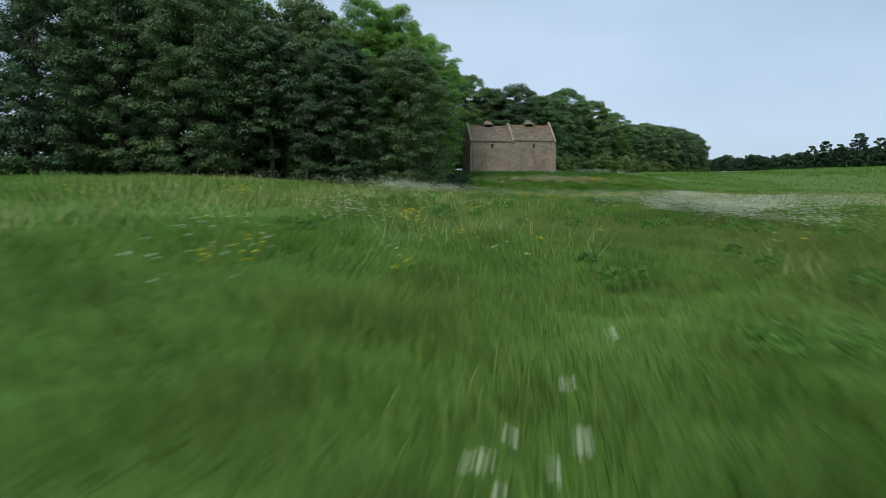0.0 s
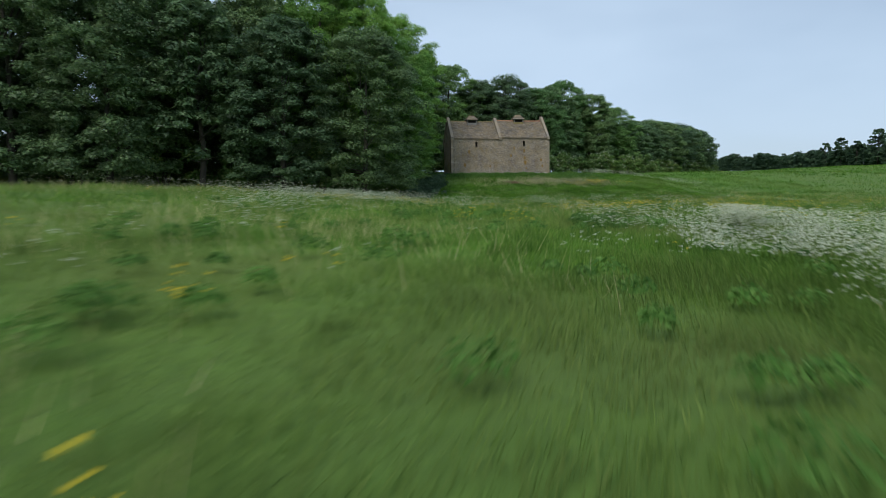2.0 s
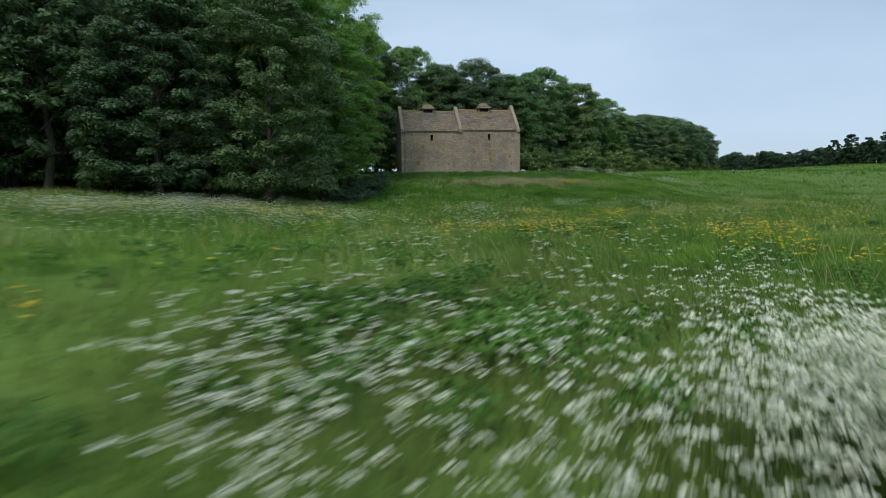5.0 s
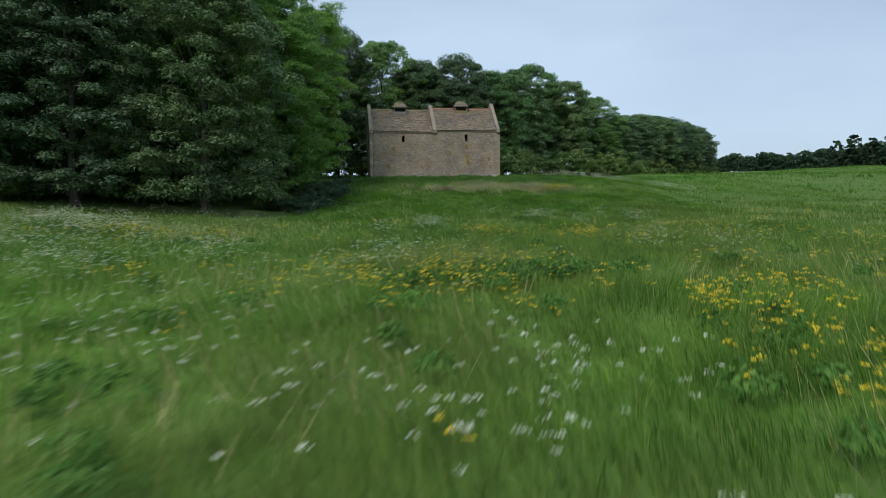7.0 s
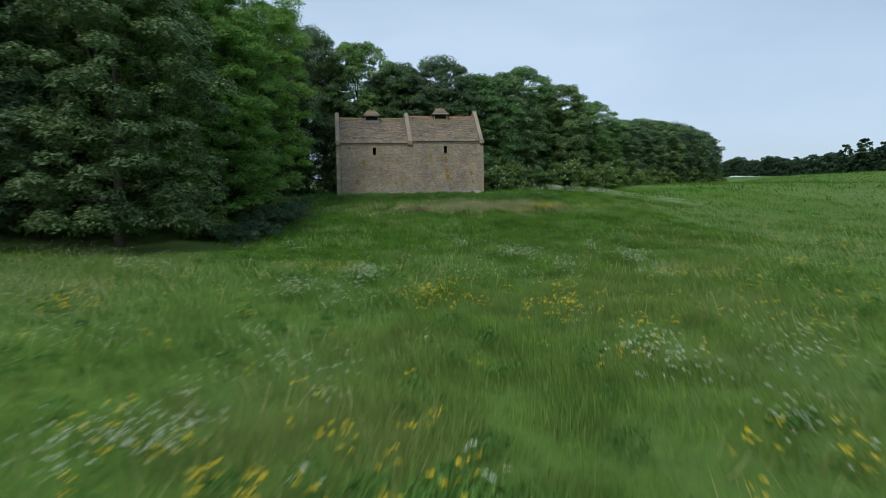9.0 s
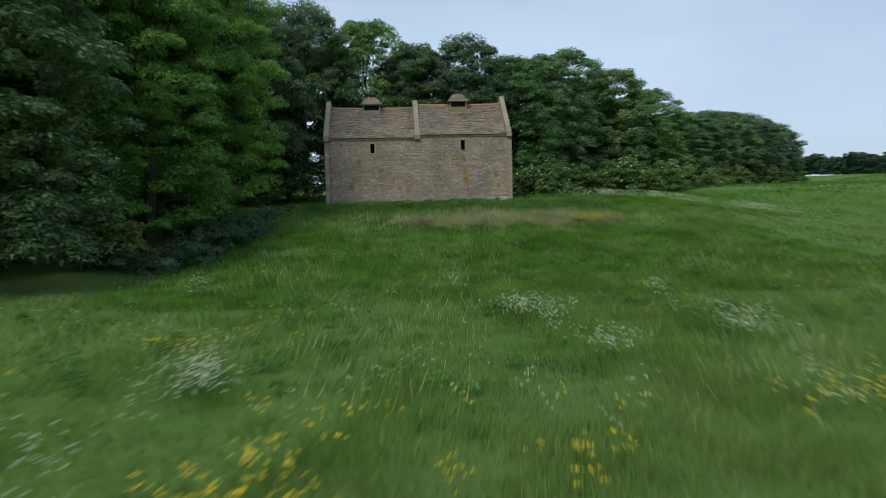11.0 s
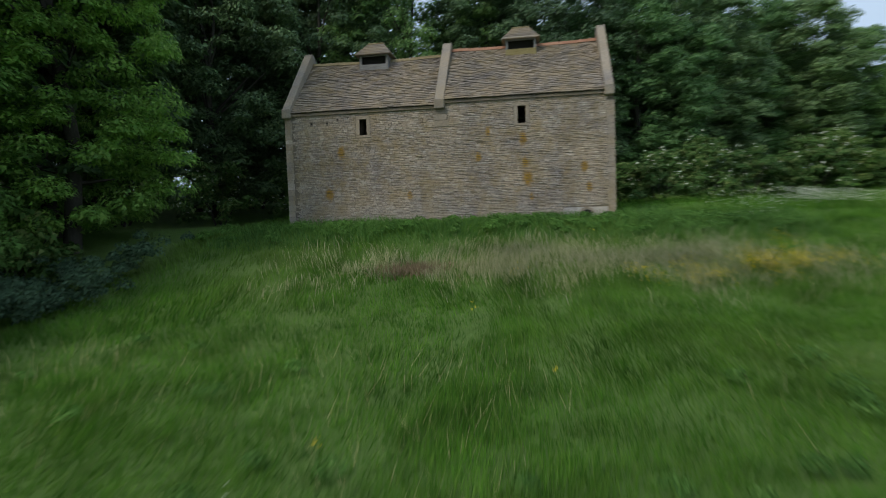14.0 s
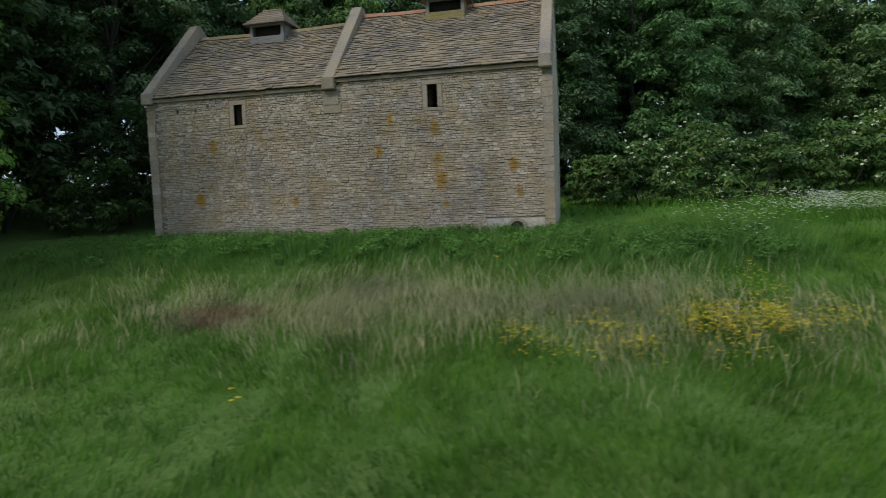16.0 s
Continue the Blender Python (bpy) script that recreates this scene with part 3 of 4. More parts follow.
def pierced_wall(bm, x0, x1, z0, z1, holes, y0, y1):
    """A wall slab with rectangular openings right through it."""
    xsb = sorted({x0, x1, *(h[0] for h in holes), *(h[1] for h in holes)})
    zsb = sorted({z0, z1, *(h[2] for h in holes), *(h[3] for h in holes)})
    for xa, xb in zip(xsb, xsb[1:]):
        for za, zb in zip(zsb, zsb[1:]):
            if not any(h[0] <= xa and xb <= h[1] and h[2] <= za and zb <= h[3] for h in holes):
                for y in (y0, y1):
                    bm.faces.new([bm.verts.new(p) for p in ((xa, y, za), (xb, y, za), (xb, y, zb), (xa, y, zb))])
    for xa, xb, za, zb in [*holes, (x0, x1, z0, z1)]:
        ring = ((xa, za), (xb, za), (xb, zb), (xa, zb))
        for (ax, az), (bx, bz) in zip(ring, ring[1:] + ring[:1]):
            bm.faces.new([bm.verts.new(p) for p in ((ax, y0, az), (bx, y0, bz), (bx, y1, bz), (ax, y1, az))])
    bmesh.ops.remove_doubles(bm, verts=bm.verts, dist=0.0005)


bm = bmesh.new()
pierced_wall(bm, 0, 16.4, -1.2, 5.56, WINDOWS, 0, 0.95)
box(bm, 8.05, 16.4, 0, 0.95, 5.561, 5.74)
front_wall = part("front_wall", bm, M_MORTAR, dovecote)
bm = bmesh.new()
box(bm, 0, 16.4, DEPTH - 0.95, DEPTH, -1.2, 5.55)
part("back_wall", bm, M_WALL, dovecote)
for xa, xb in ((0, 0.9), (15.5, 16.4)):
    bm = bmesh.new()
    prism(bm, [(0.95, -1.2), (DEPTH - 0.95, -1.2), (DEPTH - 0.95, 6.1), (MID, 8.7), (0.95, 6.1)], xa, xb)
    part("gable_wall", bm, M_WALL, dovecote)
bm = bmesh.new()
prism(bm, [(0.95, -1.2), (DEPTH - 0.95, -1.2), (DEPTH - 0.95, 6.1), (MID, 8.7), (0.95, 6.1)], 7.8, 8.4)
part("cross_wall", bm, M_WALL, dovecote)
# the roof decks under the slates
for xa, xb, e, r in ((0.02, 8.05, L_EAVE, L_RIDGE), (8.05, 16.38, R_EAVE, R_RIDGE)):
    bm = bmesh.new()
    prism(bm, [(-0.10, e - 0.03), (MID, r - 0.06), (DEPTH + 0.10, e - 0.03), (DEPTH + 0.1, e - 0.15), (MID, r - 0.2), (-0.10, e - 0.15)], xa, xb)
    part("roof", bm, M_SLATE, dovecote)


def coping(x0, x1, e, r, top):
    """A raised gable coping with its kneeler stones and a blunt apex."""
    cop = new("coping")
    cop.parent = dovecote
    bm = bmesh.new()
    s = (r - e) / MID
    prism(bm, [(-0.22, e + 0.02), (-0.22, e + 0.22), (MID - 0.22, top - 0.12), (MID - 0.16, top), (MID + 0.16, top), (MID + 0.22, top - 0.12), (DEPTH + 0.22, e + 0.22), (DEPTH + 0.22, e + 0.02), (DEPTH, e - 0.1), (MID, r - 0.15), (0, e - 0.1)], x0, x1)
    soften(bm, 0.03)
    part("coping_stone", bm, M_DRESSED, cop)
    for yk in (-0.26, DEPTH - 0.09):
        bm = bmesh.new()
        box(bm, x0 - 0.02, x1 + 0.02, yk, yk + 0.35, e - 0.24, e + 0.26)
        soften(bm, 0.04)
        part("kneeler", bm, M_DRESSED, cop)
    return cop


coping(-0.08, 0.34, L_EAVE, L_RIDGE, 9.46)
coping(7.83, 8.30, 5.64, 9.05, 9.50)
coping(15.98, 16.40, R_EAVE, R_RIDGE, 9.82)
for xa, xb, r, m in ((0.34, 7.83, L_RIDGE, M_RIDGE_STONE), (8.30, 15.98, R_RIDGE, M_RIDGE_CLAY)):
    n = 16
    for i in range(n):
        a, b = xa + (xb - xa) * i / n, xa + (xb - xa) * (i + 1) / n
        sag = -0.07 * math.sin(math.pi * (i + 0.5) / n) + random.uniform(-0.012, 0.012)
        bm = bmesh.new()
        prism(bm, [(MID - 0.19, r - 0.13 + sag), (MID - 0.07, r + 0.04 + sag), (MID + 0.07, r + 0.04 + sag), (MID + 0.19, r - 0.13 + sag)], a + 0.006, b - 0.006)
        part("ridge_tile", bm, m, dovecote)


def lantern(cx, r, timber, board):
    """A louvred lantern astride the ridge with a small hipped cap."""
    lan = new("lantern")
    lan.parent = dovecote
    x0, x1, y0, y1 = cx - 0.80, cx + 0.80, MID - 0.72, MID + 0.72
    zb, zt = r - 0.68, r + 0.14
    bm = bmesh.new()
    box(bm, x0, x1, y0, y0 + 0.07, zb - 0.25, zb + 0.30)
    box(bm, x0, x1, y1 - 0.07, y1, zb - 0.25, zb + 0.30)
    for xa, xb in ((x0, x0 + 0.07), (x1 - 0.07, x1)):
        box(bm, xa, xb, y0 + 0.07, y1 - 0.07, zb - 0.25, zt - 0.05)
    part("lantern_base", bm, board, lan)
    for px in (x0, x1 - 0.13):
        for py in (y0, y1 - 0.13):
            bm = bmesh.new()
            box(bm, px, px + 0.13, py, py + 0.13, zb + 0.30, zt)
            part("post", bm, timber, lan)
    for py in (y0 + 0.005, y1 - 0.115):
        bm = bmesh.new()
        box(bm, x0 + 0.13, x1 - 0.13, py, py + 0.11, zt - 0.08, zt)
        part("lintel", bm, timber, lan)
    # solid dark block in place of the shade in the open well
    bm = bmesh.new()
    box(bm, x0 + 0.09, x1 - 0.09, y0 + 0.35, y1 - 0.35, zb - 0.2, zt - 0.02)
    part("dark_well", bm, M_HOLLOW_SHADE, lan)
    cap = new("cap")
    cap.parent = lan
    rows = 6
    for k in range(rows):
        u0, u1 = k / rows, (k + 1) / rows
        hx0, hx1 = 0.98 - 0.53 * u0, 0.98 - 0.53 * u1
        hy0, hy1 = 0.92 - 0.80 * u0, 0.92 - 0.80 * u1
        za, zc = zt + 0.70 * u0, zt + 0.70 * u1
        bm = bmesh.new()
        lo = [bm.verts.new((cx + sx * (hx0 + 0.02), MID + sy * (hy0 + 0.02), za - 0.02)) for sx, sy in ((-1, -1), (1, -1), (1, 1), (-1, 1))]
        mi = [bm.verts.new((cx + sx * (hx0 + 0.02), MID + sy * (hy0 + 0.02), za + 0.03)) for sx, sy in ((-1, -1), (1, -1), (1, 1), (-1, 1))]
        hi = [bm.verts.new((cx + sx * hx1, MID + sy * hy1, zc)) for sx, sy in ((-1, -1), (1, -1), (1, 1), (-1, 1))]
        for a, b in ((lo, mi), (mi, hi)):
            for i in range(4):
                bm.faces.new((a[i], a[(i + 1) % 4], b[(i + 1) % 4], b[i]))
        bm.faces.new(lo[::-1])
        bm.faces.new(hi)
        part("slate_course", bm, M_SLATE, cap)
    bm = bmesh.new()
    box(bm, cx - 0.47, cx + 0.47, MID - 0.14, MID + 0.14, zt + 0.68, zt + 0.78)
    soften(bm, 0.03)
    part("cap_ridge", bm, M_RIDGE_STONE, cap)


lantern(4.05, L_RIDGE, M_TIMBER, M_TIMBER)
lantern(12.05, R_RIDGE, M_TIMBER, M_OCHRE_BOARD)
for xa, xb, za, zb in WINDOWS:
    win = new("window_surround")
    win.parent = dovecote
    for name, b in (("lintel", (xa - 0.2, xb + 0.2, zb, zb + 0.17)), ("sill", (xa - 0.2, xb + 0.2, za - 0.12, za)), ("jamb", (xa - 0.18, xa, za, zb)), ("jamb", (xb, xb + 0.18, za, zb))):
        bm = bmesh.new()
        box(bm, b[0], b[1], -0.02, 0.25, b[2], b[3])
        soften(bm, 0.012)
        part(name, bm, M_SURROUND, win)

# ---------------------------------------------------------------- meadow plants
def patchy(x, y, scale, seed):
    """Smooth random values between 0 and 1 over the ground, with features of about the given size."""
    table = np.random.default_rng(seed).uniform(0, 1, (256, 256))
    u, w = np.asarray(x) / scale + 1000, np.asarray(y) / scale + 1000
    i, j = np.floor(u).astype(int), np.floor(w).astype(int)
    a, b = u - i, w - j
    a, b = a * a * (3 - 2 * a), b * b * (3 - 2 * b)
    g = lambda p, q: table[p % 256, q % 256]
    return (g(i, j) * (1 - a) + g(i + 1, j) * a) * (1 - b) + (g(i, j + 1) * (1 - a) + g(i + 1, j + 1) * a) * b


def grow(rng, x, y, h, width, lean, full):
    """Grass blades: tapered, leaning with the wind; full ones are bent at half height."""
    n = len(x)
    z = land(x, y) - 0.03
    a = 6.2832 * patchy(x, y, 3.5, 3) * 0.6 + rng.normal(0, 0.9, n)
    lx, ly = np.cos(a) * lean * h, np.sin(a) * lean * h
    b = rng.uniform(0, 3.1416, n)
    wx, wy = np.cos(b) * width / 2, np.sin(b) * width / 2
    p = np.stack([x, y, z], 1)
    w = np.stack([wx, wy, 0 * wx], 1)
    tip = p + np.stack([lx, ly, h * np.sqrt(np.clip(1 - lean ** 2 * 0.6, 0.1, 1))], 1)
    k = np.arange(n)[:, None]
    if not full:
        return np.stack([p - w, p + w, tip], 1).reshape(-1, 3), [k * 3 + np.array([[0, 1, 2]])]
    mid = p + np.stack([lx * 0.3, ly * 0.3, h * 0.58], 1)
    v = np.stack([p - w, p + w, mid + w * 0.8, mid - w * 0.8, tip], 1).reshape(-1, 3)
    return v, [k * 5 + np.array([[0, 1, 2, 3]]), k * 5 + np.array([[3, 2, 4]])]


MID_LINE = np.array([(-25, -113), (-9, -83), (0, -68), (9, -44), (17, -10)], float)


def from_line(x, y):
    """Distance from the line along the middle of the meadow."""
    best = np.full(len(x), 1e9)
    for a, b in zip(MID_LINE, MID_LINE[1:]):
        d = b - a
        t = np.clip(((x - a[0]) * d[0] + (y - a[1]) * d[1]) / (d @ d), 0, 1)
        best = np.minimum(best, np.hypot(x - a[0] - t * d[0], y - a[1] - t * d[1]))
    return best


def open_turf(x, y):
    """True where turf is open: not in the dovecote, nor deep in the wood."""
    house = (x > -0.05) & (x < 16.45) & (y > -0.03) & (y < 7.2)
    wood = (x < -9) & (y > -25) | (x < -4 - (y + 8) * -0.4) & (y > -18) & (x < -3.5)
    back = (y > 13) & (y > 13 + (x - 20) * 0.8)
    return ~(house | wood | back)


rng = np.random.default_rng(21)
verts, quads, tris, base = [], [], [], 0
for lo, hi, dens, width, full in ((0, 5.0, 190, 0.015, True), (5.0, 14, 80, 0.026, False), (14, 48, 20, 0.055, False), (48, 170, 3.2, 0.15, False)):
    area = (260 * 242 if hi > 50 else (190 if hi > 20 else 80) * 140)
    n = int(area * dens)
    x = rng.uniform(-60 if hi < 50 else -70, (20 if hi < 20 else 130 if hi < 50 else 190), n) if hi > 20 else rng.uniform(-42, 38, n)
    y = rng.uniform(-122, 18 if hi < 50 else 120, n)
    d = from_line(x, y)
    ok = (d >= lo) & (d < hi) & open_turf(x, y)
    x, y = x[ok], y[ok]
    tuft = patchy(x, y, 1.1, 8) * 0.6 + patchy(x, y, 0.42, 9) * 0.4
    keep = rng.uniform(0, 1, len(x)) < 0.45 + 0.9 * tuft
    x, y, tuft = x[keep], y[keep], tuft[keep]
    h = (0.14 + 0.62 * tuft ** 1.5 * (0.45 + patchy(x, y, 9, 4))) * rng.uniform(0.6, 1.25, len(x))
    v, g = grow(rng, x, y, h, width * rng.uniform(0.6, 1.4, len(x)), rng.uniform(0.25, 0.85, len(x)), full)
    verts.append(v)
    for q in g:
        (quads if q.shape[1] == 4 else tris).append(q + base)
    base += len(v)
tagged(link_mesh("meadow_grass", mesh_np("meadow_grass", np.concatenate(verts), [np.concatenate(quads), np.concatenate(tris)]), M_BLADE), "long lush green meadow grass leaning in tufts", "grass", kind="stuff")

# the thicker sward on the slope below the bank
n = 230000
x, y = rng.uniform(-8, 34, n), rng.uniform(-28, -2, n)
ok = open_turf(x, y) & (rng.uniform(0, 1, n) < 0.35 + 0.8 * patchy(x, y, 1.2, 18))
x, y = x[ok], y[ok]
v, g = grow(rng, x, y, rng.uniform(0.16, 0.34, len(x)) * (0.6 + 0.9 * patchy(x, y, 1.2, 18)), rng.uniform(0.016, 0.034, len(x)), rng.uniform(0.25, 0.85, len(x)), False)
tagged(link_mesh("slope_grass", mesh_np("slope_grass", v, g), M_BLADE), "thick green grass on the slope below the bank", "grass", kind="stuff")
# dry seeding grass along the face of the bank
n = 30000
x, y = rng.uniform(-1, 25, n), rng.normal(-7.9, 1.2, n)
keep = rng.uniform(0, 1, n) < np.clip(patchy(x, y, 2.6, 14) * 1.1 + patchy(x, y, 0.9, 15) * 0.9 - 0.55, 0, 1) * np.clip((25 - x) / 6, 0, 1) * np.clip((x - 1.5) / 5, 0, 1)
x, y = x[keep], y[keep]
v, g = grow(rng, x, y, rng.uniform(0.35, 0.7, len(x)), rng.uniform(0.010, 0.024, len(x)), rng.uniform(0.3, 0.85, len(x)), True)
tagged(link_mesh("seeding_grass", mesh_np("seeding_grass", v, g), M_STRAW), "pale dry seeding grass along the bank", "grass", kind="stuff")
# a flattened brown patch on the face of the bank
M_SOD = leaf_material("flattened_dry_grass", (0.21, 0.16, 0.10), (0.30, 0.225, 0.15), (0.38, 0.29, 0.20), 0.4)
n = 1100
x, y = 8.2 + rng.normal(0, 0.75, n), -8.1 + rng.normal(0, 0.34, n)
v, g = grow(rng, x, y, rng.uniform(0.25, 0.5, n), rng.uniform(0.018, 0.034, n), rng.uniform(0.7, 0.95, n), True)
tagged(link_mesh("flattened_grass", mesh_np("flattened_grass", v, g), M_SOD), "flattened reddish brown dead grass on the bank", "grass", kind="stuff")
# thin seeding stalks among the meadow grass
n = 90000
x, y = rng.uniform(-36, 60, n), rng.uniform(-112, -14, n)
keep = (rng.uniform(0, 1, n) < np.clip(patchy(x, y, 5.5, 61) * 1.4 + patchy(x, y, 1.4, 62) * 0.7 - 0.75, 0, 1)) & open_turf(x, y) & (from_line(x, y) > 1.6)
x, y = x[keep], y[keep]
v, g = grow(rng, x, y, rng.uniform(0.45, 0.8, len(x)), rng.uniform(0.010, 0.022, len(x)), rng.uniform(0.3, 0.7, len(x)), False)
tagged(link_mesh("meadow_seed_stalks", mesh_np("meadow_seed_stalks", v, g), M_STRAW), "pale thin seeding stalks in the meadow grass", "grass", kind="stuff")
# rank green growth at the foot of the wall
n = 16000
x, y = rng.uniform(-2, 24, n), rng.uniform(-5.2, -0.05, n)
v, g = grow(rng, x, y, rng.uniform(0.3, 0.62, n) * (0.6 + 0.6 * patchy(x, y, 1.3, 19)), rng.uniform(0.015, 0.03, n), rng.uniform(0.2, 0.7, n), True)
tagged(link_mesh("bank_grass", mesh_np("bank_grass", v, g), M_WEED), "rank dark green grass below the dovecote wall", "grass", kind="stuff")


def flower_heads(rng, patches, stem, heads, florets, size, spread, dome):
    """Flower heads on thin stems: corners and faces of stems and of florets."""
    x, y = [], []
    for cx, cy, rx, ry, n in patches:
        m = int(n * 1.8)
        a, b = rng.normal(0, 0.62, m) * rx + cx, rng.normal(0, 0.62, m) * ry + cy
        keep = rng.uniform(0, 1, m) < np.clip(patchy(a, b, 1.3, 27) * 3.0 - 0.95, 0.06, 1)
        x.append(a[keep][:n])
        y.append(b[keep][:n])
    x, y = np.concatenate(x), np.concatenate(y)
    ok = open_turf(x, y)
    x, y = np.repeat(x[ok], heads), np.repeat(y[ok], heads)
    x, y = x + rng.normal(0, spread, len(x)), y + rng.normal(0, spread, len(x))
    z0 = land(x, y)
    z = z0 + rng.uniform(stem[0], stem[1], len(x))
    n = len(x)
    top = np.stack([x, y, z], 1)
    foot = top - np.stack([rng.normal(0, 0.05, n), rng.normal(0, 0.05, n), z - z0], 1)
    w = np.array([[0.003, 0.003, 0]])
    sv = np.stack([foot - w, foot + w, top], 1).reshape(-1, 3)
    sf = np.arange(n)[:, None] * 3 + np.array([[0, 1, 2]])
    c = np.repeat(top, florets, 0)
    m = len(c)
    a, r = rng.uniform(0, 6.2832, m), np.sqrt(rng.uniform(0, 1, m)) * dome * np.repeat(rng.uniform(0.65, 1.25, n), florets)
    c = c + np.stack([r * np.cos(a), r * np.sin(a), 0.02 - r * r * 3 + rng.normal(0, 0.006, m)], 1)
    t = rng.normal(size=(m, 3)) * np.array([1, 1, 0.35])
    t /= np.linalg.norm(t, axis=1)[:, None]
    q = np.cross(t, rng.normal(size=(m, 3)) * 0.3 + np.array([0, 0, 1]))
    q /= np.linalg.norm(q, axis=1)[:, None]
    s = size * rng.uniform(0.6, 1.3, (m, 1)) / 2
    fv = np.stack([c - t * s, c - q * s, c + t * s, c + q * s], 1).reshape(-1, 3)
    return sv, sf, fv, np.arange(m)[:, None] * 4 + np.array([[0, 1, 2, 3]])


def flower_drift(name, label, category, patches, material, stem, heads, florets, size, spread, dome, seed):
    sv, sf, fv, ff = flower_heads(np.random.default_rng(seed), patches, stem, heads, florets, size, spread, dome)
    me = mesh_np(name, np.concatenate([fv, sv]), [ff, sf + len(fv)])
    me.materials.append(material)
    me.materials.append(M_BLADE)
    me.polygons.foreach_set("material_index", np.concatenate([np.zeros(len(ff), np.int32), np.ones(len(sf), np.int32)]))
    tagged(link_mesh(name, me, None), label, category, kind="stuff")


flower_drift("cow_parsley", "white lacy cow parsley in the long grass of the lower meadow", "wildflowers", [
    (-26.1, -101.9, 0.3, 2.3, 4), (-23.8, -92.4, 1.0, 2.2, 28), (-23.4, -107.4, 0.2, 0.2, 1), (-21.1, -88.5, 0.3, 0.7, 4), (-20.0, -70.2, 2.5, 3.2, 130), (-19.9, -82.8, 2.3, 1.1, 11), (-5.5, -80.5, 1.8, 2.2, 190), (-4.6, -83.6, 2.0, 2.2, 220), (-8.0, -87.5, 1.3, 2.6, 150), (-9.3, -92, 1.5, 2.4, 120),
    (-2.2, -78.5, 2.2, 2.0, 110), (-6.9, -77.5, 1.5, 1.6, 60), (-6.5, -79.5, 1.1, 0.7, 150), (-5.0, -79.2, 1.0, 0.8, 110), (-8.0, -79.3, 0.7, 0.5, 40), (-9.2, -77, 1.4, 1.3, 26), (-4, -74.5, 1.6, 1.6, 26), (3.5, -80, 4, 3.6, 260), (-5.7, -69, 2.2, 2.6, 14), (-3.3, -72, 1.6, 2.0, 16)],
    M_WHITE, (0.42, 1.0), 8, 11, 0.024, 0.28, 0.050, 41)
flower_drift("cow_parsley", "tall white cow parsley standing loosely in lush grass", "wildflowers", [
    (-9.5, -84.2, 0.7, 1.0, 44), (-10.4, -85.4, 0.4, 0.6, 26), (-8.2, -82.3, 0.8, 1.2, 60), (-7.2, -83.6, 0.9, 1.0, 50), (-13.1, -85.2, 0.3, 0.3, 2), (-11.7, -83.4, 0.3, 0.4, 4)],
    M_WHITE, (0.42, 0.95), 8, 11, 0.024, 0.26, 0.050, 49)
flower_drift("cow_parsley", "white lacy cow parsley in the middle of the meadow", "wildflowers", [
    (-17.2, -56.9, 11.7, 9.0, 380), (-16.7, -55.8, 5.7, 9.0, 200), (-16.2, -43.2, 2.6, 2.8, 240), (-9.3, -35.3, 0.9, 1.4, 16), (-7.7, -57.3, 1.0, 1.8, 25), (-2.7, -57.2, 0.4, 2.0, 13), (-1.4, -43.1, 1.4, 2.2, 22), (0.6, -46.2, 0.5, 0.8, 8),
    (1.2, -39.9, 0.8, 1.3, 37), (3.9, -31.7, 0.1, 0.2, 2), (7.2, -57.3, 0.5, 3.2, 20), (7.5, -42.2, 2.3, 3.6, 9), (9.0, -55.4, 1.6, 1.8, 36), (10.6, -33.0, 1.0, 1.3, 36), (10.7, -39.5, 0.9, 3.3, 5), (10.8, -35.6, 0.4, 0.7, 9),
    (11.8, -37.8, 0.6, 1.0, 20), (14.5, -40.2, 0.9, 3.5, 8), (16.2, -30.7, 0.4, 0.5, 3), (16.3, -36.1, 0.9, 1.5, 29)],
    M_WHITE, (0.42, 1.0), 8, 11, 0.024, 0.28, 0.050, 43)
flower_drift("cow_parsley", "white lacy cow parsley by the dovecote bank and the wood", "wildflowers", [
    (-16.3, -28.9, 6.6, 9.0, 90), (-3.2, -25.0, 1.0, 0.8, 26), (8.2, -27.6, 0.3, 0.9, 5), (8.7, -25.1, 0.2, 0.5, 5), (11.7, -28.1, 0.3, 0.4, 7), (16.7, -29.4, 0.3, 0.5, 6), (22, -1, 1.6, 1.6, 16), (24, 0.8, 1.5, 1.6, 60), (27.3, 3, 2.0, 1.2, 170), (30.5, 2.8, 1.6, 1.2, 90), (34, 2, 2.0, 1.1, 90), (38, 0.5, 2.6, 1.1, 120), (41.5, -1, 2.0, 1.1, 60), (39, -6, 2.0, 1.4, 14)],
    M_WHITE, (0.42, 1.0), 8, 11, 0.024, 0.28, 0.050, 45)
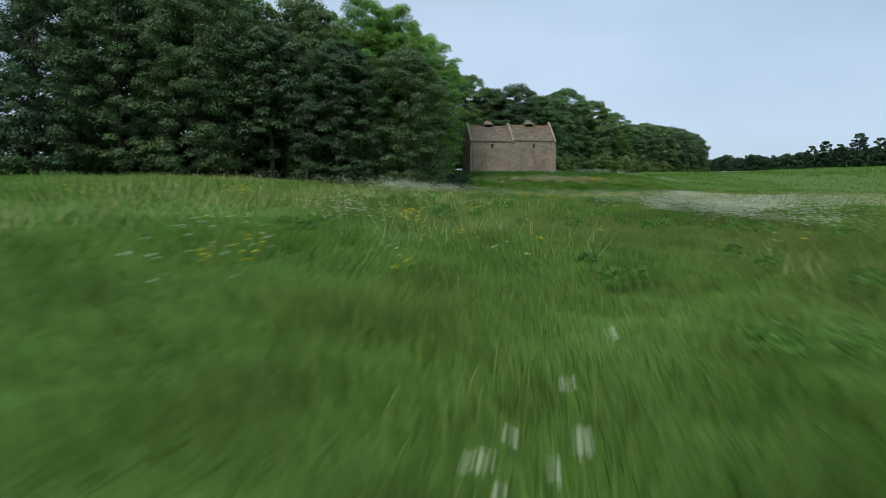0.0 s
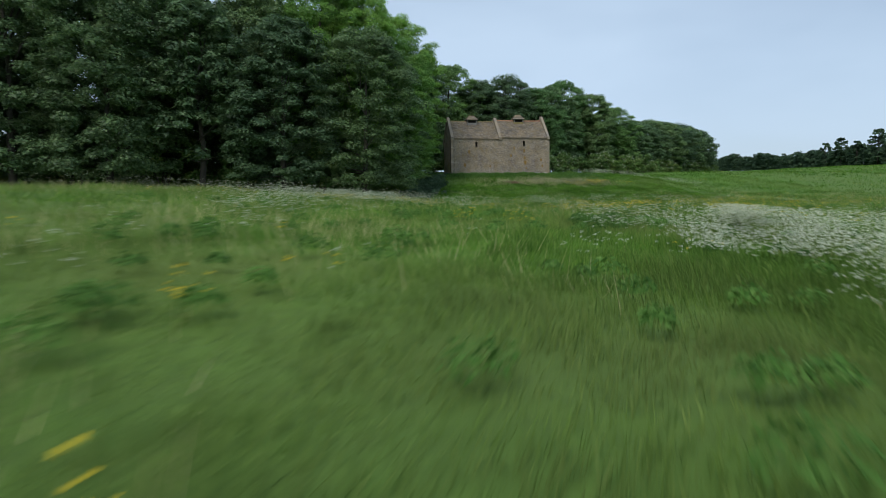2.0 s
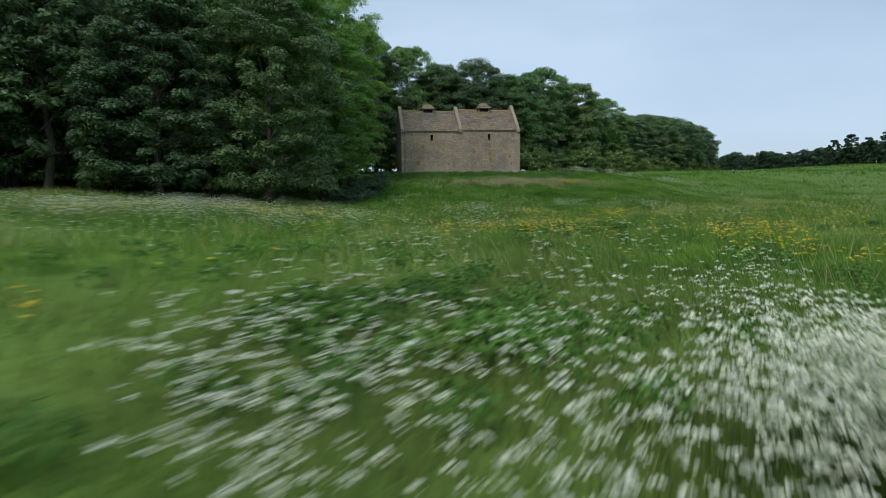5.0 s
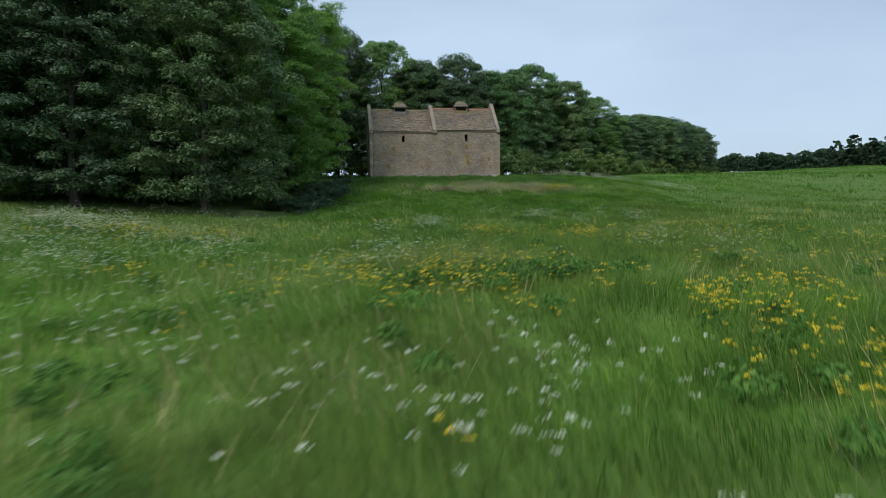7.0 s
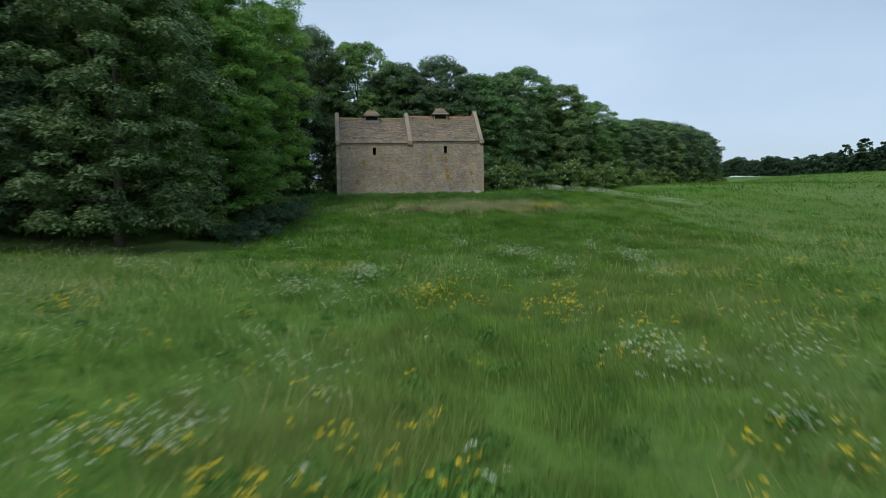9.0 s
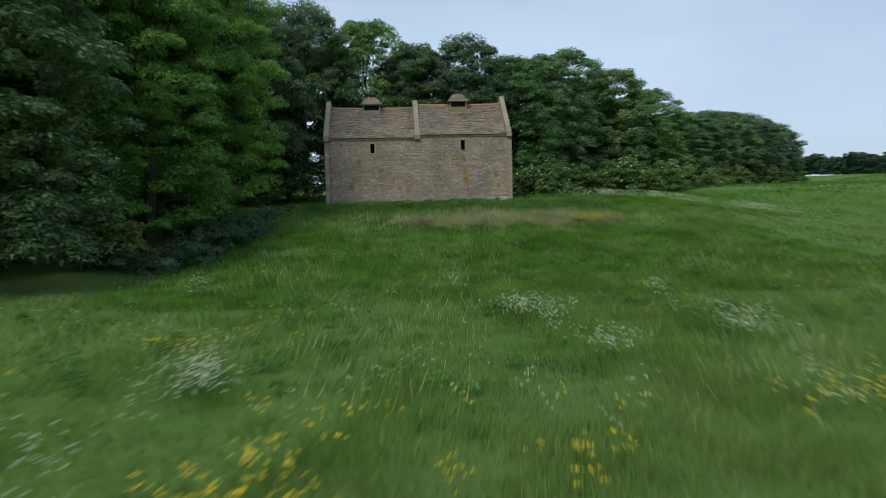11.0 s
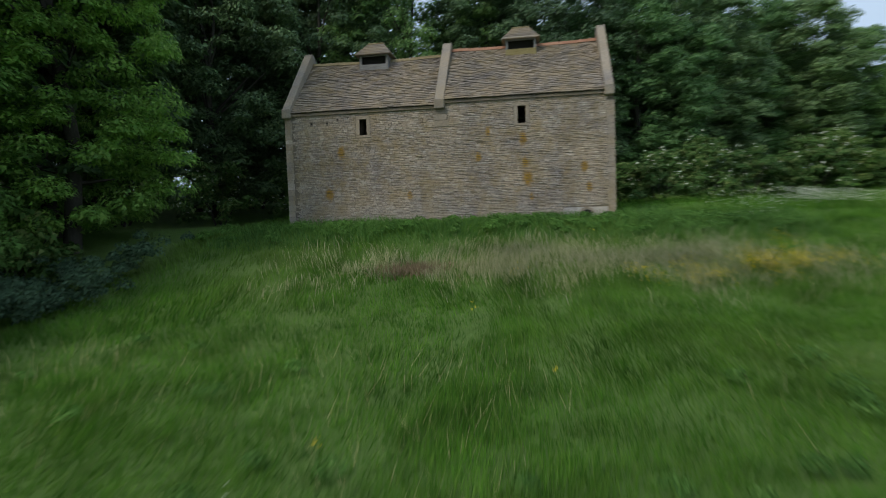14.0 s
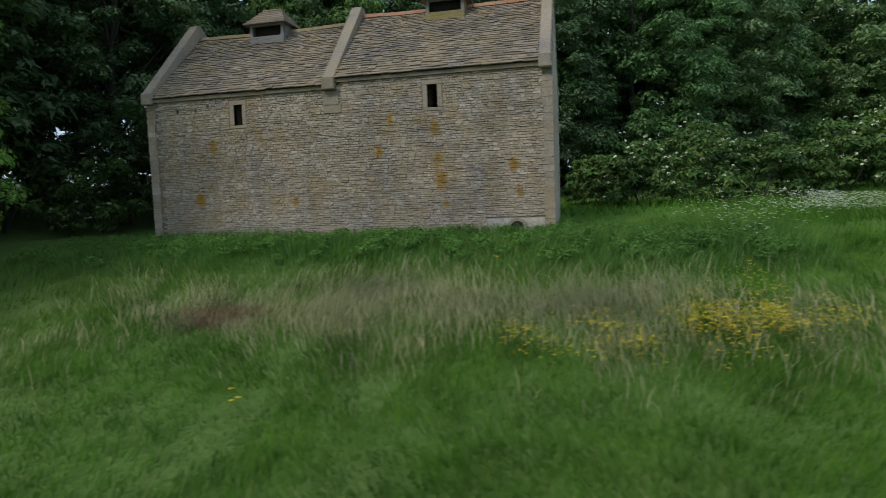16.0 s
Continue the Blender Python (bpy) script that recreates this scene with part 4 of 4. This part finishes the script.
flower_drift("yellow_ragwort", "bright yellow flowers in the long grass of the lower meadow", "wildflowers", [
    (-32.7, -85.9, 1.1, 0.7, 33), (-28.4, -81.5, 0.9, 0.9, 14), (-25.7, -102.0, 0.3, 0.6, 2), (-25.6, -99.7, 0.1, 0.3, 2), (-22.2, -92.6, 0.3, 0.7, 9), (-21.1, -97.1, 0.4, 0.5, 3), (-20.7, -90.3, 0.3, 0.4, 7), (-19.6, -89.8, 0.2, 0.4, 3),
    (-19.0, -93.8, 0.2, 0.2, 4), (-13.5, -76.2, 0.5, 1.1, 7), (-13.1, -75.4, 0.3, 0.7, 7), (-11.9, -74.4, 0.2, 0.3, 3), (-11.8, -75.9, 0.5, 1.6, 14), (-8.4, -82.3, 0.2, 0.5, 4), (1.5, -70.6, 1.0, 5.7, 24), (1.7, -67.8, 0.3, 0.5, 8),
    (2.1, -68.1, 0.5, 2.9, 22), (2.2, -66.3, 0.5, 0.9, 19), (3.8, -66.3, 0.6, 1.3, 13), (4.2, -67.2, 0.2, 1.2, 8)],
    M_YELLOW, (0.35, 0.68), 4, 8, 0.036, 0.10, 0.055, 42)
flower_drift("yellow_ragwort", "bright yellow flowers in the middle of the meadow", "wildflowers", [
    (-20.3, -50.8, 8.9, 7.9, 33), (-18.6, -56.2, 1.7, 6.3, 28), (-13.7, -47.0, 3.8, 3.7, 86), (-9.4, -42.6, 1.4, 5.0, 44), (-8.5, -60.5, 1.4, 0.4, 10), (-8.4, -54.1, 2.6, 2.0, 9), (-5.2, -37.5, 4.0, 5.8, 11), (-2.8, -46.7, 0.5, 1.4, 9),
    (-1.4, -61.9, 3.5, 4.3, 137), (-0.2, -35.0, 3.2, 1.8, 30), (4.2, -45.0, 2.1, 3.1, 52), (5.4, -64.9, 0.4, 1.4, 8), (7.9, -47.9, 1.8, 5.5, 59), (8.6, -62.3, 3.4, 8.3, 36), (10.4, -56.1, 2.6, 3.2, 15), (14.7, -42.8, 3.5, 2.0, 24),
    (15.6, -47.4, 3.7, 8.4, 22), (17.0, -55.4, 4.2, 9.3, 55), (23.3, -41.3, 1.7, 2.0, 16), (32.5, -31.3, 3.4, 5.3, 16)],
    M_YELLOW, (0.35, 0.68), 4, 8, 0.036, 0.10, 0.055, 44)
flower_drift("yellow_ragwort", "bright yellow flowers by the dovecote bank and the wood", "wildflowers", [
    (2.6, -27.7, 0.3, 0.3, 2), (6.0, -25.6, 0.3, 0.2, 2), (12.0, -9.4, 0.1, 0.4, 2), (14.0, -12.2, 0.2, 0.2, 2), (15.5, -14.2, 0.2, 0.1, 2), (16.1, -9.4, 0.4, 0.3, 12), (16.4, -10.0, 0.5, 0.2, 3), (17.6, -8.6, 0.9, 0.5, 16),
    (18.3, -9.6, 2.0, 0.6, 26), (18.6, -9.5, 0.3, 0.1, 4), (19.9, -7.8, 0.5, 0.5, 13), (20.2, -8.6, 1.2, 0.6, 60), (21.6, -8.6, 1.4, 0.6, 60), (21.2, -6.9, 0.4, 0.7, 10), (24.6, -9.2, 1.0, 0.9, 7), (25.2, -8.8, 1.1, 0.9, 16),
    (48.3, 6.1, 1.2, 1.8, 7)],
    M_YELLOW, (0.35, 0.72), 7, 6, 0.026, 0.16, 0.034, 46)
flower_drift("cow_parsley", "single white umbels strewn thinly over the meadow", "wildflowers", [(-20, -96, 12, 12, 14), (-5, -62, 20, 16, 30), (6, -34, 16, 12, 22), (40, -30, 24, 24, 88), (70, 10, 26, 26, 110)],
    M_WHITE, (0.4, 0.8), 4, 11, 0.024, 0.16, 0.050, 47)
flower_drift("yellow_ragwort", "single yellow flowers strewn thinly over the meadow", "wildflowers", [(-20, -96, 12, 12, 20), (-4, -58, 20, 16, 33), (6, -34, 16, 12, 16), (40, -30, 24, 24, 121), (70, 10, 26, 26, 143)],
    M_YELLOW, (0.35, 0.6), 3, 8, 0.036, 0.08, 0.05, 48)
# coarse dark weeds and docks among the grass
rng = np.random.default_rng(77)
n = 900
wx, wy = rng.uniform(-26, 24, n), rng.uniform(-108, -14, n)
ok = (from_line(wx, wy) < 22) & open_turf(wx, wy) & (patchy(wx, wy, 6, 71) > 0.42)
wx, wy = np.concatenate([wx[ok], rng.normal(0.5, 1.4, 60), rng.normal(-7.5, 1.2, 60)]), np.concatenate([wy[ok], rng.normal(-61.5, 0.8, 60), rng.normal(-75.5, 0.9, 60)])
wx, wy = np.concatenate([wx, rng.uniform(-3, 23, 170)]), np.concatenate([wy, rng.uniform(-4.6, -1.0, 170)])
v, f = leaf_cloud(rng, np.stack([wx, wy, land(wx, wy) + 0.22], 1), rng.uniform(0.2, 0.42, len(wx)), 130, 0.085, 0.8)
tagged(link_mesh("meadow_weeds", mesh_np("meadow_weeds", v, [f]), M_WEED), "dark leafy docks and weeds in the meadow", "weeds", kind="stuff")


# ---------------------------------------------------------------- stonework, slates
random.seed(9)


def stone_verts(x0, x1, z0, z1, depth):
    j = lambda: random.uniform(-0.008, 0.008)
    e = 0.008
    back = [(x0, 0.002, z0), (x1, 0.002, z0), (x1, 0.002, z1), (x0, 0.002, z1)]
    front = [(x0 + e + j(), -depth + j() * 0.5, z0 + e + j()), (x1 - e + j(), -depth + j() * 0.5, z0 + e + j()), (x1 - e + j(), -depth + j() * 0.5, z1 - e + j()), (x0 + e + j(), -depth + j() * 0.5, z1 - e + j())]
    return back + front


STONE_FACES = [(4, 5, 6, 7), (0, 1, 5, 4), (1, 2, 6, 5), (2, 3, 7, 6), (3, 0, 4, 7)]
GAPS = [(a - 0.2, b + 0.2, c - 0.12, d + 0.17) for a, b, c, d in WINDOWS] + [(13.95, 16.10, -0.6, 0.34), (1.33, 1.45, 4.98, 5.10), (2.18, 2.28, 4.99, 5.08), (2.75, 2.84, 5.14, 5.22)]
many_v, many_f, singles = [], [], []
z = -0.6
while z < 5.66:
    hgt = min(random.choice((0.06, 0.07, 0.078, 0.086, 0.096, 0.105)), 5.74 - z)
    x = (0.30 if z < 5.42 else 8.30) + random.uniform(0, 0.3)
    while x < 16.08:
        lng = min(random.uniform(0.08, 0.30), 16.10 - x)
        if lng > 0.05:
            spans = [(x, x + lng)]
            for a, b, c, d in GAPS:
                if z < d and z + hgt > c:
                    spans = [p for s0, s1 in spans for p in ((s0, min(s1, a)), (max(s0, b), s1)) if p[1] - p[0] > 0.04]
            for s0, s1 in spans:
                wave = 0.008 * math.sin(0.7 * s0 + 2.3 * z) + 0.005 * math.sin(2.3 * s0 - 5.1 * z) if -0.4 < z < 5.3 else 0.0
                vs = stone_verts(s0 + 0.006, s1 - 0.006, z + wave + random.uniform(-0.006, 0.014), z + wave + hgt - random.uniform(-0.006, 0.016), random.choice((0.008, 0.014, 0.02, 0.026, 0.036)))
                if 10.4 < x < 13.6 and 0.4 < z < 3.4 and len(singles) < 300:
                    singles.append(vs)
                else:
                    many_f += [tuple(len(many_v) + i for i in f) for f in STONE_FACES]
                    many_v += vs
        x += lng
    z += hgt
me = bpy.data.meshes.new("rubble_facing")
me.from_pydata(many_v, [], many_f)
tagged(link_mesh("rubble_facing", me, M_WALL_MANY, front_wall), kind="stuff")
for vs in singles:
    me = bpy.data.meshes.new("stone")
    me.from_pydata(vs, [], STONE_FACES)
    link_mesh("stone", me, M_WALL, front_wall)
# long and short corner stones, and the narrow dressed strip below the middle coping
for side in (0, 1):
    z, k = -0.6, 0
    while z < 5.35:
        hgt = random.uniform(0.2, 0.34)
        wid = random.uniform(0.30, 0.36)
        xa, xb = (-0.03, wid) if side == 0 else (16.4 - wid, 16.43)
        bm = bmesh.new()
        box(bm, xa, xb, -0.034, 0.4, z + 0.005, min(z + hgt, 5.42) - 0.005, 0.006)
        part("quoin", bm, M_SURROUND if side else M_WALL, front_wall)
        z += hgt
        k += 1
for zq in (4.55, 4.87, 5.17):
    bm = bmesh.new()
    box(bm, 7.72 + random.uniform(0, 0.1), 8.36 + random.uniform(0, 0.15), -0.05, 0.3, zq, zq + 0.29, 0.006)
    part("corbel_block", bm, M_DRESSED, front_wall)
bm = bmesh.new()
box(bm, 13.96, 16.06, -0.03, 0.2, -0.6, 0.33, 0.004)
part("lime_render", bm, M_DRESSED_PALE, front_wall, "pale smooth lime render at the wall's foot")
# putlog holes and the drain arch at the wall's foot, their shade painted dark
for a, b, c, d in GAPS[3:]:
    bm = bmesh.new()
    box(bm, a + 0.01, b - 0.01, -0.006, 0.1, c + 0.01, d - 0.01)
    part("putlog_hole", bm, M_HOLLOW_SHADE, front_wall)
# dark plate just proud of the render, painting the shade under the arch
bm = bmesh.new()
pts = [(14.82, -0.6)] + [(15.06 + 0.24 * math.cos(a), 0.02 + 0.20 * math.sin(a)) for a in np.linspace(math.pi, 0, 9)] + [(15.30, -0.6)]
fr = [bm.verts.new((x, -0.036, z)) for x, z in pts]
bm.faces.new(fr)
bmesh.ops.extrude_face_region(bm, geom=list(bm.faces))
for v in list(bm.verts)[len(pts):]:
    v.co.y = 0.1
part("drain_opening", bm, M_HOLLOW_SHADE, front_wall)
for i in range(7):
    a0, a1 = math.pi * i / 7, math.pi * (i + 1) / 7
    bm = bmesh.new()
    ring = [(15.06 + r * math.cos(a), 0.02 + r * 0.85 * math.sin(a)) for r, a in ((0.25, a0), (0.38, a0), (0.38, a1), (0.25, a1))]
    lo = [bm.verts.new((x, -0.05, z)) for x, z in ring]
    up = [bm.verts.new((x, 0.05, z)) for x, z in ring]
    bm.faces.new(lo)
    for q in range(4):
        bm.faces.new((lo[q], lo[(q + 1) % 4], up[(q + 1) % 4], up[q]))
    part("voussoir", bm, M_DRESSED, front_wall)

roofs = [o for o in dovecote.children if o.name.startswith("roof")]
for roof, xa, xb, e, r in ((roofs[0], 0.34, 7.83, L_EAVE, L_RIDGE), (roofs[1], 8.30, 15.98, R_EAVE, R_RIDGE)):
    many_v, many_f, count = [], [], 0
    run, rise = MID + 0.14, r - 0.09 - e
    length = math.hypot(run, rise)
    up, out = Vector((0, run, rise)) / length, Vector((0, -rise, run)) / length
    d, row = -0.02, 0
    while d < length - 0.1:
        gap = 0.18 - 0.055 * d / length
        x = xa - random.uniform(0, 0.2)
        while x < xb:
            wid = random.uniform(0.16, 0.42) * (1.1 - 0.4 * d / length)
            x0, x1 = max(x + 0.004, xa), min(x + wid - 0.004, xb)
            if x1 - x0 > 0.04:
                lift, th = random.uniform(0.02, 0.05), random.uniform(0.022, 0.045)
                sl = random.uniform(-0.018, 0.018)
                sag = -0.05 * math.sin(math.pi * ((x0 + x1) / 2 - xa) / (xb - xa)) * d / length
                o = Vector((0, -0.14, e + sag))
                pts = []
                for hgt in (0.0, 1.0):
                    for dd, ext in ((d + sl, lift), (d + gap * 1.25, 0.0)):
                        for xx in (x0, x1):
                            pts.append(tuple(Vector((xx, 0, 0)) + o + up * dd + out * (ext + th * hgt)))
                fs = [(4, 5, 7, 6), (0, 1, 5, 4), (0, 4, 6, 2), (1, 3, 7, 5)]
                if roof is roofs[1] and 0.8 < d < 3.0 and 9.5 < x < 13.2 and count < 300:
                    count += 1
                    me = bpy.data.meshes.new("slate")
                    me.from_pydata(pts, [], fs)
                    link_mesh("slate", me, M_SLATE, roof)
                else:
                    many_f += [tuple(len(many_v) + i for i in f) for f in fs]
                    many_v += pts
            x += wid
        d += gap
    me = bpy.data.meshes.new("slate_covering")
    me.from_pydata(many_v, [], many_f)
    tagged(link_mesh("slate_covering", me, M_SLATE_MANY, roof), kind="stuff")
